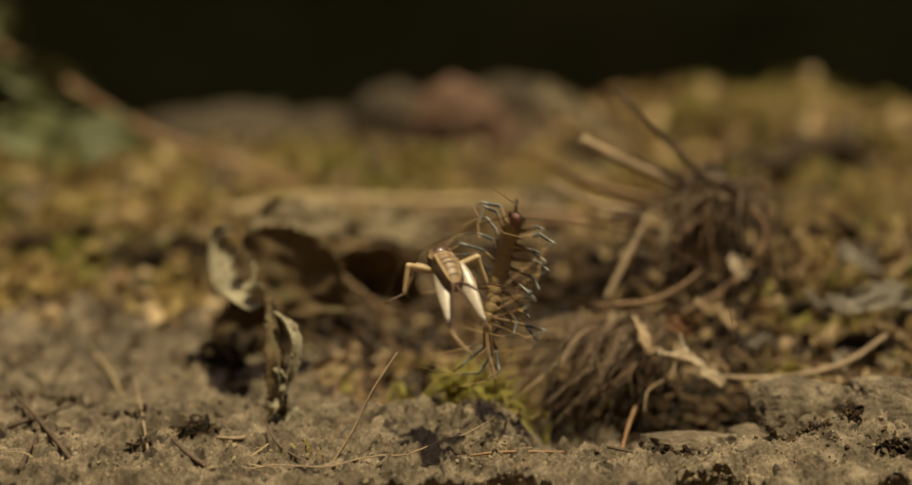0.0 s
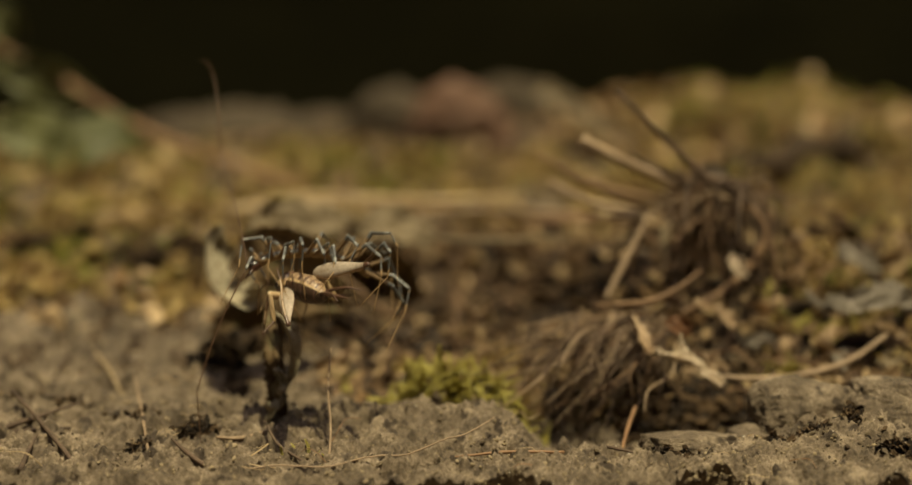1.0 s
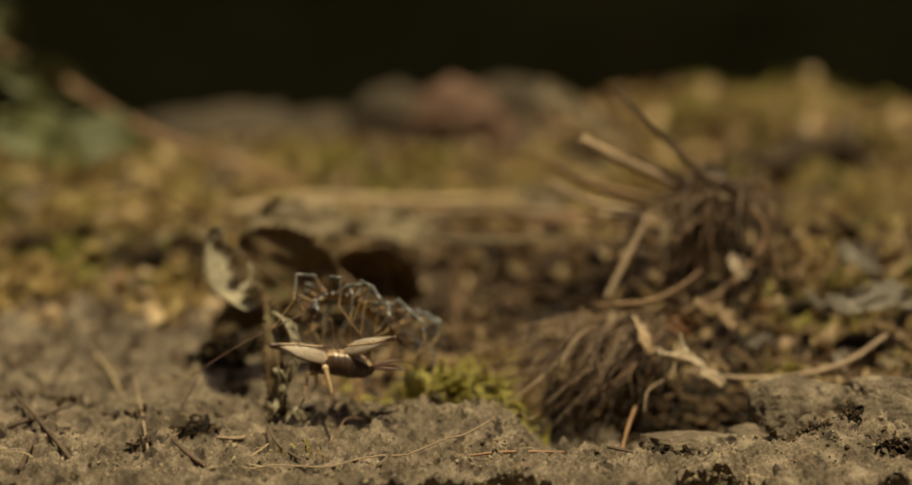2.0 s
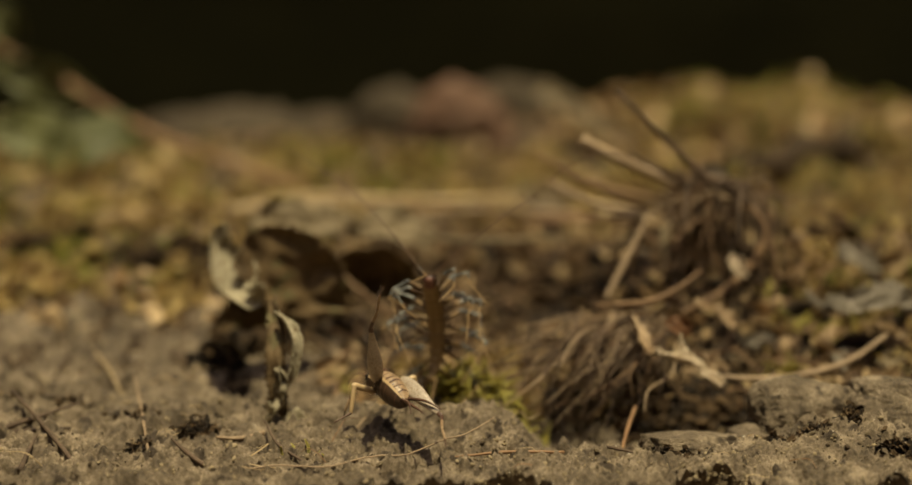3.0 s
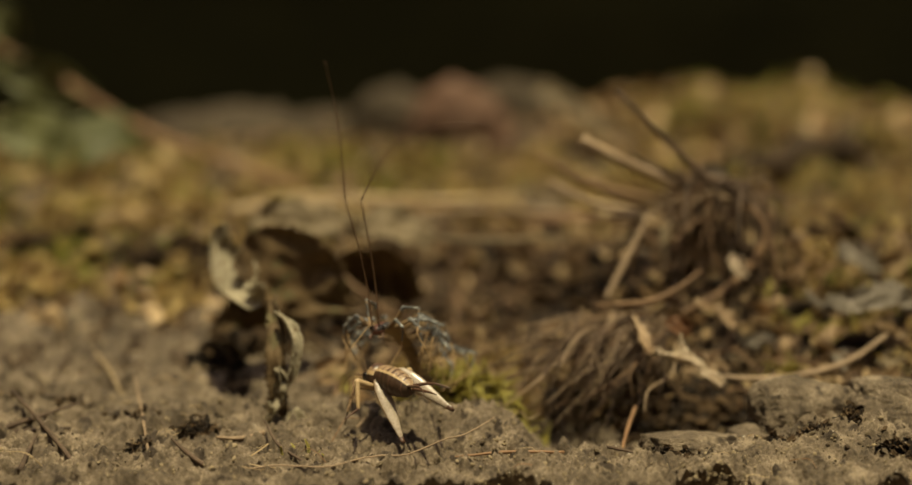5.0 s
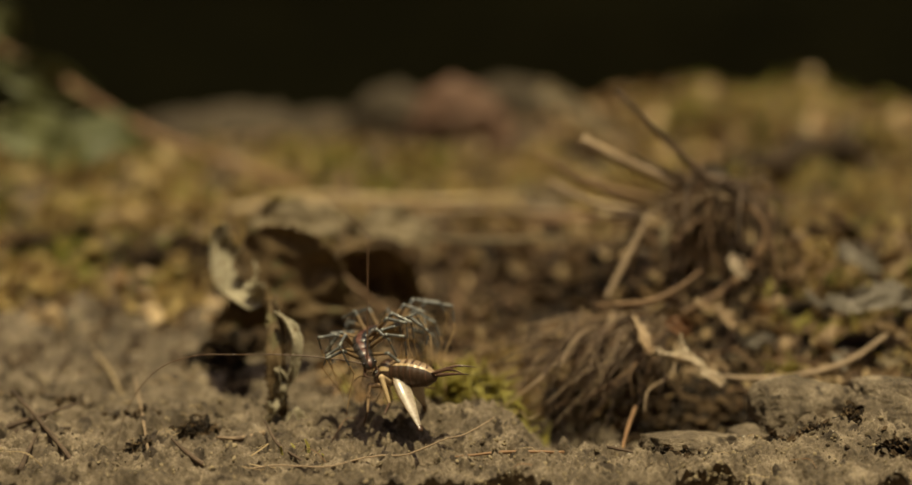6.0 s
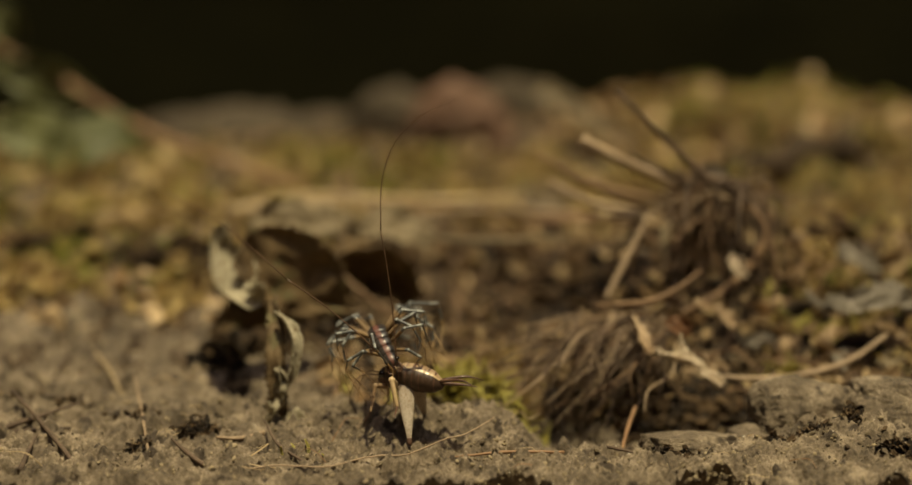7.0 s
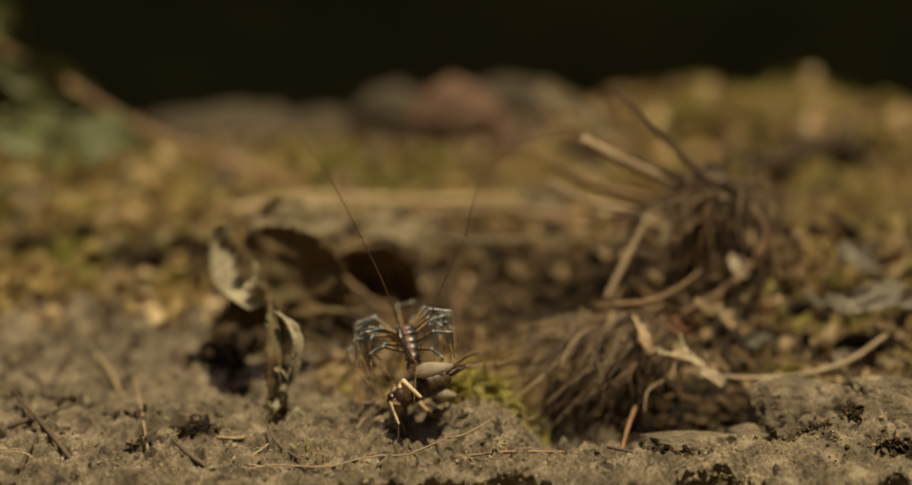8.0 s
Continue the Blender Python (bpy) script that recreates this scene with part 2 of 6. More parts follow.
def make_ground():
    """One sheet: finest in front, under a crumbling overhanging edge, out to the backing and the sides."""
    far = np.concatenate([np.linspace(0, 1, 470) ** 1.25 * 0.17, 0.17 + np.linspace(0, 1, 200)[1:] ** 1.2 * 0.25,
                          np.linspace(0.45, 0.79, 12)])
    side = np.concatenate([np.linspace(-1.6, -0.30, 14), np.linspace(-0.29, 0.29, 760), np.linspace(0.30, 1.6, 14)])
    u, s = np.meshgrid(side, far)
    edge = -0.0380 + 0.0010 * fbm(side * 0.42, side * 0 + 0.3, 0.01, 4, 77) + 0.0125 * np.exp(-((side - 0.134) / 0.024) ** 4) \
        + 0.0085 * np.exp(-((side - 0.028) / 0.020) ** 4) + 0.0065 * hump(side, 0, 0.222, 0, 0.016, 1)
    y = edge[None, :] * np.exp(-s / 0.02) + (s - 0.0335) * (1 - np.exp(-s / 0.02)) + s * np.exp(-s / 0.02)
    wide = np.clip((np.abs(u) - 0.29) / 1.31, 0, 1)
    x = np.where(np.abs(u) <= 0.29, u * (y + 0.45), np.sign(u) * (0.29 * (y + 0.45) * (1 - wide) + 0.75 * wide))
    z = ground_height(x, y)
    z[0] -= 0.0004
    front = []
    for back, drop, out in ((0.0012, 0.0015, 0), (0.004, 0.006, 0), (0.006, 0.02, 0), (0.002, 0.045, 0.01), (0, 0.05, 0.4), (0, 0.05, 1.06)):
        front.append((x[0] + 0 * side, y[0] + back - out, z[0] * (1 - out) - drop))
    front = front[::-1]
    gx, gy, gz = (np.concatenate([np.stack([r[k] for r in front]), a]) for k, a in enumerate((x, y, z)))
    rows, cols = gx.shape
    verts = np.stack([gx, gy, gz], -1).reshape(-1, 3)
    i = (np.arange(rows - 1)[:, None] * cols + np.arange(cols - 1)[None]).ravel()
    quads = np.stack([i, i + 1, i + cols + 1, i + cols], 1)
    me = bpy.data.meshes.new("ground")
    me.vertices.add(len(verts))
    me.vertices.foreach_set("co", verts.ravel())
    me.loops.add(quads.size)
    me.loops.foreach_set("vertex_index", quads.ravel().astype(np.int32))
    me.polygons.add(len(quads))
    me.polygons.foreach_set("loop_start", np.arange(0, quads.size, 4, dtype=np.int32))
    me.polygons.foreach_set("use_smooth", np.full(len(quads), True))
    me.update()
    me.materials.append(SOIL)
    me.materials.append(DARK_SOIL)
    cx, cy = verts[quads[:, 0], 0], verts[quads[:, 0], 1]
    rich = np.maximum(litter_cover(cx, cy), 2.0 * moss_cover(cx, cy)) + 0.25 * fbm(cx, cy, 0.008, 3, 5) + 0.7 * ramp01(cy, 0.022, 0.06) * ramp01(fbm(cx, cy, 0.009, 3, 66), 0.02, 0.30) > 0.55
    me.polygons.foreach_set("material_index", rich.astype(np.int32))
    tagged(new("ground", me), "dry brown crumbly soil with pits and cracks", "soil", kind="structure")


make_ground()


# a dark sheet in place of the unlit depth behind the ridge
def make_backing():
    bm = bmesh.new()
    bmesh.ops.create_grid(bm, x_segments=24, y_segments=12, size=1.0)
    for v in bm.verts:
        v.co = Vector((v.co.x * 0.75, 0.75 + 0.004 * noise.noise(v.co * 3), 0.25 + v.co.y * 0.32))
    bmesh.ops.solidify(bm, geom=bm.faces[:], thickness=0.01)
    me = bpy.data.meshes.new("backdrop")
    bm.to_mesh(me)
    bm.free()
    me.materials.append(SHADE_BACKING)
    tagged(new("backdrop", me), "dark blackish brown sheet standing in for the shaded background", "backdrop", kind="structure")


make_backing()


def make_enclosure():
    """Plain dark unseen sides and front, added to close the stage and cut skylight; it is open above."""
    for name, size, at in (("unseen_wall_west", (0.01, 1.86, 1.3), (-0.755, -0.17, 0.55)), ("unseen_wall_east", (0.01, 1.86, 1.3), (0.755, -0.17, 0.55)),
                           ("unseen_wall_south", (1.5, 0.01, 1.3), (0, -1.1, 0.55))):
        bm = bmesh.new()
        bmesh.ops.create_cube(bm, size=1.0, matrix=Matrix.Diagonal((*size, 1)))
        me = bpy.data.meshes.new(name)
        bm.to_mesh(me)
        bm.free()
        me.materials.append(SHADE_BACKING)
        ob = tagged(new(name, me), "plain dark unseen wall added to cut skylight on the stage", "wall", kind="structure")
        ob.location = at


make_enclosure()


def spline(points, n):
    """n places along a smooth curve through the points."""
    pts = [Vector(p) for p in points]
    pts = [pts[0] * 2 - pts[1], *pts, pts[-1] * 2 - pts[-2]]
    out = []
    spans = len(pts) - 3
    for k in range(n):
        f = k / (n - 1) * spans
        i = min(int(f), spans - 1)
        t = f - i
        a, b, c, d = pts[i:i + 4]
        out.append(0.5 * ((2 * b) + (c - a) * t + (2 * a - 5 * b + 4 * c - d) * t * t + (3 * b - a - 3 * c + d) * t ** 3))
    return out


def tube(points, radii, sides=8, n=24, rough=0.0, flat=1.0, seed=0.0):
    """Verts and faces of a closed tube along a smooth curve; radii are spread along it; flat < 1 flattens it."""
    line = spline(points, n)
    verts, faces = [], []
    up = Vector((0.13, 0.31, 0.94)).normalized()
    for k, p in enumerate(line):
        way = (line[min(k + 1, n - 1)] - line[max(k - 1, 0)]).normalized()
        a = way.cross(up)
        a = a.normalized() if a.length > 1e-4 else way.orthogonal().normalized()
        b = a.cross(way)
        f = k / (n - 1) * (len(radii) - 1)
        i = min(int(f), len(radii) - 2)
        r = radii[i] + (radii[i + 1] - radii[i]) * (f - i)
        for j in range(sides):
            w = 2 * math.pi * j / sides
            d = a * math.cos(w) + b * math.sin(w) * flat
            q = r * (1 + rough * noise.noise(Vector((j * 1.7 + seed, k * 0.6, seed * 3))))
            verts.append(p + d * q)
    for k in range(n - 1):
        for j in range(sides):
            faces.append((k * sides + j, k * sides + (j + 1) % sides, (k + 1) * sides + (j + 1) % sides, (k + 1) * sides + j))
    faces.append(tuple(range(sides))[::-1])
    faces.append(tuple(range((n - 1) * sides, n * sides)))
    return verts, faces


def jointed(points, sharp=0.14):
    """Extra places beside each joint, so that a smooth curve bends there as a limb does."""
    pts = [Vector(p) for p in points]
    out = [pts[0]]
    for a, b, c in zip(pts, pts[1:], pts[2:]):
        out += [b.lerp(a, sharp), b, b.lerp(c, sharp)]
    return out + [pts[-1]]


def stalk(name, points, radii, mat, label, category="twig", group="", parent=None, rough=0.25, n=28, sides=8, seed=1.0):
    line = spline(points, 14)
    if points[0][1] < 0.065 and points[-1][1] < 0.065:
        sunk = sorted(float(ground_height(p.x, p.y)) + 0.6 * radii[0] - p.z for p in line)
        lift = max(0.0, sunk[-3])
        line = [p + Vector((0, 0, lift)) for p in line]
    v, f = tube(line, radii, sides, n, rough, 1.0, seed)
    ob = mesh_object(name, v, f, mat, parent)
    return ob if parent else tagged(ob, label, category, group)


def blade(points, widths, curls, facing, n=40, m=13, teeth=0.0, thick=0.00022, ripple=0.0, seed=0.0, twist=(0, 0)):
    """A leaf blade along a curve: width and cross curl (degrees, half arc) vary along it; facing is its upper side."""
    line = spline(points, n)
    verts, sheet = [], []
    rnd = random.Random(seed)
    jag = [[rnd.uniform(-1, 1) for _ in range(n)] for _ in range(2)]

    def at(values, t):
        f = t * (len(values) - 1)
        i = min(int(f), len(values) - 2)
        return values[i] + (values[i + 1] - values[i]) * (f - i)

    for k, p in enumerate(line):
        t = k / (n - 1)
        way = (line[min(k + 1, n - 1)] - line[max(k - 1, 0)]).normalized()
        side = way.cross(Vector(facing)).normalized()
        side = Matrix.Rotation(radians(at(twist, t)), 3, way) @ side
        top = side.cross(way)
        w, curl = at(widths, t), radians(at(curls, t))
        for j in range(m):
            c = 2 * j / (m - 1) - 1
            edge = 1 + (teeth * jag[0 if c < 0 else 1][k] if abs(c) > 0.99 else 0)
            if abs(curl) > 0.02:
                r = w / abs(curl)
                q = side * (r * math.sin(curl * c)) * (1 if curl > 0 else -1) + top * (r * (1 - math.cos(curl * c))) * (1 if curl > 0 else -1)
            else:
                q = side * w * c
            q *= edge
            bumpy = ripple * noise.noise(Vector((t * 6 + seed, c * 2.2, seed)))
            verts.append(p + q + top * bumpy)
            sheet.append(top)
    count = len(verts)
    verts += [v - s * thick for v, s in zip(verts, sheet)]
    faces = []
    for k in range(n - 1):
        for j in range(m - 1):
            a, b, c, d = k * m + j, k * m + j + 1, (k + 1) * m + j + 1, (k + 1) * m + j
            faces += [(a, b, c, d), (d + count, c + count, b + count, a + count)]
    rim = [j for j in range(m)] + [k * m + m - 1 for k in range(1, n)] + [(n - 1) * m + j for j in range(m - 2, -1, -1)] + [k * m for k in range(n - 2, 0, -1)]
    for a, b in zip(rim, rim[1:] + rim[:1]):
        faces.append((b, a, a + count, b + count))
    return verts, faces


# ---------------------------------------------------------------- moss, litter and crumbs
def sprig_template(leaves=7, height=1.0, lean=0.35, leaf=0.34, wide=0.5):
    verts, faces = [], []
    for k in range(leaves + 1):
        t = k / leaves
        c = np.array([lean * t * t, 0.0, height * t])
        verts += [c + (0.02, 0, 0), c - (0.02, 0, 0)]
    for k in range(leaves):
        a = 2 * k
        faces += [(a, a + 1, a + 3), (a, a + 3, a + 2)]
    for k in range(1, leaves + 1):
        t = k / leaves
        c = np.array([lean * t * t, 0.0, height * t])
        length = leaf * (1.15 - 0.6 * t)
        for s in (1, -1):
            w = k * 0.9 + (0 if s > 0 else math.pi)
            out = np.array([math.cos(w), math.sin(w), 0.0])
            flank = np.array([-math.sin(w), math.cos(w), 0.0])
            b = len(verts)
            verts += [c + out * length * 0.5 + flank * length * wide * 0.35 + (0, 0, length * 0.35),
                      c + out * length * 0.5 - flank * length * wide * 0.35 + (0, 0, length * 0.25),
                      c + out * length + (0, 0, length * 0.35)]
            faces += [(2 * k, b, b + 2), (2 * k, b + 2, b + 1)]
    return verts, faces


def flake_template(seed):
    rnd = random.Random(seed)
    ring = [(math.cos(a) * rnd.uniform(0.6, 1.1), math.sin(a) * rnd.uniform(0.35, 0.6), rnd.uniform(-0.12, 0.22)) for a in np.linspace(0, 2 * math.pi, 9)[:-1]]
    verts = [(0, 0, 0.05)] + ring + [(0, 0, -0.03)] + [(x, y, z - 0.08) for x, y, z in ring]
    faces = []
    for k in range(8):
        a, b = 1 + k, 1 + (k + 1) % 8
        faces += [(0, a, b), (9, b + 9, a + 9), (a, a + 9, b + 9), (a, b + 9, b)]
    return verts, faces


def curled_template(seed):
    """A ragged piece of a curled leaf: a bent strip of six by four points with two sides."""
    rnd = random.Random(seed)
    top = []
    for i in range(6):
        for j in range(4):
            u, w = i / 2.5 - 1, j / 1.5 - 1
            ragged = rnd.uniform(-0.14, 0.14)
            top.append((u * 1.0 + ragged, w * (0.62 - 0.22 * u * u) + rnd.uniform(-0.1, 0.1), 0.42 * w * w - 0.30 * u * u + rnd.uniform(-0.06, 0.06) + 0.2))
    verts = top + [(x, y, z - 0.07) for x, y, z in top]
    faces = []
    for i in range(5):
        for j in range(3):
            a, b, c, d = 4 * i + j, 4 * i + j + 1, 4 * i + j + 5, 4 * i + j + 4
            faces += [(a, d, c), (a, c, b), (a + 24, c + 24, d + 24), (a + 24, b + 24, c + 24)]
    rim = [0, 1, 2, 3, 7, 11, 15, 19, 23, 22, 21, 20, 16, 12, 8, 4]
    for a, b in zip(rim, rim[1:] + rim[:1]):
        faces += [(a, b, b + 24), (a, b + 24, a + 24)]
    return verts, faces


def crumb_template(seed):
    rnd = random.Random(seed)
    g = (1 + 5 ** 0.5) / 2
    v = [(-1, g, 0), (1, g, 0), (-1, -g, 0), (1, -g, 0), (0, -1, g), (0, 1, g), (0, -1, -g), (0, 1, -g), (g, 0, -1), (g, 0, 1), (-g, 0, -1), (-g, 0, 1)]
    f = [(0, 11, 5), (0, 5, 1), (0, 1, 7), (0, 7, 10), (0, 10, 11), (1, 5, 9), (5, 11, 4), (11, 10, 2), (10, 7, 6), (7, 1, 8),
         (3, 9, 4), (3, 4, 2), (3, 2, 6), (3, 6, 8), (3, 8, 9), (4, 9, 5), (2, 4, 11), (6, 2, 10), (8, 6, 7), (9, 8, 1)]
    return [np.array(p) / 1.9 * rnd.uniform(0.65, 1.1) * (1, 0.8, 0.7) for p in v], f


def fibre_template(seed):
    rnd = random.Random(seed)
    v, f = tube([(0, 0, 0), (0.3, rnd.uniform(-0.2, 0.2), rnd.uniform(0, 0.2)), (0.65, rnd.uniform(-0.3, 0.3), rnd.uniform(0, 0.25)), (1, rnd.uniform(-0.3, 0.3), 0)],
                [0.014, 0.016, 0.008], 4, 8)
    tris = []
    for q in f:
        tris += [(q[0], q[1], q[2]), (q[0], q[2], q[3])]
    return [tuple(p) for p in v], tris


def scatter_places(rng, n, x0, x1, y0, y1, keep, size, tilt, stretch=0.25, sink=0.0):
    x, y = rng.uniform(x0, x1, n * 4), rng.uniform(y0, y1, n * 4)
    x = x * (y + 0.45) / 0.45
    ok = rng.uniform(0, 1, n * 4) < keep(x, y)
    x, y = x[ok][:n], y[ok][:n]
    pos = np.stack([x, y, ground_height(x, y) - sink], 1)
    return pos, turns(rng, len(x), size, tilt, stretch)


def dim_litter(x, y):
    """Coarse litter, thinned over the middle hollow so that it reads as shaded."""
    return litter_cover(x, y) * (1 - 0.8 * hump(x, y, 0.012, 0.095, 0.042, 0.045))


def make_small_cover():
    rng = np.random.default_rng(12)
    tagged(scatter_object("dry_moss", sprig_template(7, 0.8, 0.5, 0.42, 0.7), scatter_places(rng, 19000, -0.16, 0.16, 0.05, 0.40, moss_cover, 0.0044, 0.7), GOLD_MOSS),
           "dry golden yellow moss covering the banks", "moss", kind="stuff")
    tagged(scatter_object("green_moss", sprig_template(7, 1.0, 0.2, 0.3, 0.6), scatter_places(rng, 9000, -0.16, 0.16, 0.05, 0.40, green_cover, 0.005, 0.4), GREEN_MOSS),
           "patches of olive green moss among dry moss", "moss", kind="stuff")
    tagged(scatter_object("leaf_litter", flake_template(4), scatter_places(rng, 5200, -0.16, 0.16, 0.03, 0.40, dim_litter, 0.0024, 0.8, 0.5), LITTER),
           "broken brown leaf litter", "leaf litter", kind="stuff")
    tagged(scatter_object("leaf_flakes", flake_template(9), scatter_places(rng, 3400, -0.16, 0.16, 0.03, 0.30, lambda x, y: np.maximum(litter_cover(x, y), 0.8 * moss_cover(x, y)) * ramp01(fbm(x, y, 0.02, 2, 15), -0.1, 0.3) * (1 - 0.8 * hump(x, y, 0.0, 0.11, 0.05, 0.04)), 0.0030, 0.6, 0.5), TAN_LITTER),
           "pale tan flakes of dry leaves", "leaf litter", kind="stuff")
    tagged(scatter_object("humus_crumbs", crumb_template(8), scatter_places(rng, 3500, -0.16, 0.16, 0.03, 0.30, litter_cover, 0.0015, 1.0, 0.5), HUMUS),
           "dark brown crumbs of humus", "humus", kind="stuff")
    tagged(scatter_object("soil_crumbs", crumb_template(3), scatter_places(rng, 6500, -0.13, 0.13, -0.035, 0.12, lambda x, y: 0.25 + ramp01(fbm(x, y, 0.02, 2, 70), 0, 0.4), 0.00036, 1.0, 0.65), CRUMB),
           "small crumbs of dry soil", "soil", kind="stuff")
    tagged(scatter_object("fine_soil_crumbs", crumb_template(11), scatter_places(rng, 7000, -0.12, 0.12, -0.038, 0.035, lambda x, y: 0.2 + ramp01(fbm(x, y, 0.009, 2, 71), 0, 0.4), 0.00021, 1.0, 0.6), CRUMB),
           "fine grains of dry soil", "soil", kind="stuff")
    # dark crumbs laid where the hollows are shaded
    tagged(scatter_object("shade_humus", crumb_template(13), scatter_places(rng, 9500, -0.06, 0.075, 0.022, 0.15, lambda x, y: np.maximum(ramp01(hump(x, y, 0.022, 0.112, 0.034, 0.030), 0.2, 0.6), ramp01(hump(x, y, -0.050, 0.078, 0.016, 0.014) + hump(x, y, 0.060, 0.034, 0.019, 0.012), 0.3, 0.6)), 0.0016, 1.0, 0.5, -0.0004), SHADE_HUMUS),
           "dark humus crumbs standing in for shade in the hollow", "humus", kind="stuff")
    tagged(scatter_object("hollow_moss", sprig_template(7, 0.8, 0.5, 0.42, 0.7), scatter_places(rng, 1700, -0.02, 0.035, 0.036, 0.072, lambda x, y: ramp01(hump(x, y, 0.008, 0.054, 0.020, 0.014) + 0.5 * fbm(x, y, 0.010, 2, 88), 0.35, 0.7), 0.0030, 0.7), GOLD_MOSS),
           "dry yellow moss in the hollow behind the soil lip", "moss", kind="stuff")
    tagged(scatter_object("hollow_flakes", flake_template(23), scatter_places(rng, 480, -0.02, 0.035, 0.036, 0.075, lambda x, y: ramp01(hump(x, y, 0.008, 0.056, 0.022, 0.016) + 0.5 * fbm(x, y, 0.008, 2, 89), 0.45, 0.8), 0.0028, 0.5, 0.35), TAN_LITTER),
           "pale tan leaf flakes in the hollow", "leaf litter", kind="stuff")
    tagged(scatter_object("plant_fibres", fibre_template(2), scatter_places(rng, 90, -0.13, 0.13, -0.033, 0.10, lambda x, y: 0.5 + 0 * x, 0.0070, 0.18, 0.4, -0.0003), STRAW),
           "fine dry plant fibres on the soil", "plant debris", kind="stuff")
    tagged(scatter_object("curved_fibres", fibre_template(5), scatter_places(rng, 40, -0.13, 0.13, -0.033, 0.10, lambda x, y: 0.5 + 0 * x, 0.0070, 0.15, 0.2, -0.0002), RED_STEM),
           "fine reddish curved fibres on the soil", "plant debris", kind="stuff")
    tagged(scatter_object("bark_crumbs", crumb_template(21), scatter_places(rng, 3200, -0.10, 0.14, 0.035, 0.17, dim_litter, 0.0015, 1.0, 0.5), BARK_CRUMB),
           "crumbs of bark and dry leaves, dark to pale tan", "plant debris", kind="stuff")
    tagged(scatter_object("sand_grains", crumb_template(30), scatter_places(rng, 260, -0.12, 0.12, -0.036, 0.05, lambda x, y: 0.5 + 0 * x, 0.00022, 1.0, 0.3, -0.0001), SAND),
           "tiny glinting pale sand grains", "sand", kind="stuff")
    tagged(scatter_object("ridge_flakes", flake_template(17), scatter_places(rng, 1700, 0.03, 0.16, 0.24, 0.38, lambda x, y: ramp01(fbm(x, y, 0.02, 2, 45), -0.05, 0.2) * (1 - hump(x, y, 0.136, 0.268, 0.024, 0.018)), 0.0036, 0.5, 0.35), TAN_LITTER),
           "cream and tan dry flakes on the mossy ridge", "leaf litter", kind="stuff")
    tagged(scatter_object("bank_flakes", flake_template(14), scatter_places(rng, 420, -0.16, -0.03, 0.088, 0.135, lambda x, y: ramp01(fbm(x, y, 0.014, 2, 44), 0.0, 0.25), 0.0042, 0.55, 0.35), TAN_LITTER),
           "cream and tan leaf flakes along the bank", "leaf litter", kind="stuff")
    tagged(scatter_object("leaf_fragments", curled_template(41), scatter_places(rng, 620, -0.03, 0.115, 0.040, 0.19, lambda x, y: litter_cover(x, y) * (1 - 0.75 * hump(x, y, 0.068, 0.09, 0.022, 0.022)), 0.0034, 0.75, 0.45, -0.0012), FRAGMENT),
           "broken curled leaves, dark brown to cream, in the litter", "leaf litter", kind="stuff")
    tagged(scatter_object("bank_fragments", curled_template(43), scatter_places(rng, 620, -0.16, 0.16, 0.09, 0.27, lambda x, y: moss_cover(x, y) * ramp01(fbm(x, y, 0.03, 2, 28), -0.1, 0.25), 0.0030, 0.65, 0.4, -0.0010), GOLD_FRAGMENT),
           "golden and cream curled leaf fragments on the moss", "leaf litter", kind="stuff")
    tagged(scatter_object("ridge_fragments", curled_template(47), scatter_places(rng, 520, 0.02, 0.16, 0.255, 0.38, lambda x, y: ramp01(fbm(x, y, 0.025, 2, 46), -0.1, 0.2) * (1 - hump(x, y, 0.128, 0.262, 0.034, 0.02)), 0.0040, 0.28, 0.35, -0.0006), TAN_LITTER),
           "cream curled leaf fragments on the mossy ridge", "leaf litter", kind="stuff")
    tagged(scatter_object("root_fibres", fibre_template(6), scatter_places(rng, 1800, -0.16, 0.16, 0.03, 0.20, litter_cover, 0.011, 0.5, 0.5, -0.0008), ROOT),
           "tangled fine brown root fibres", "roots", kind="stuff")


make_small_cover()


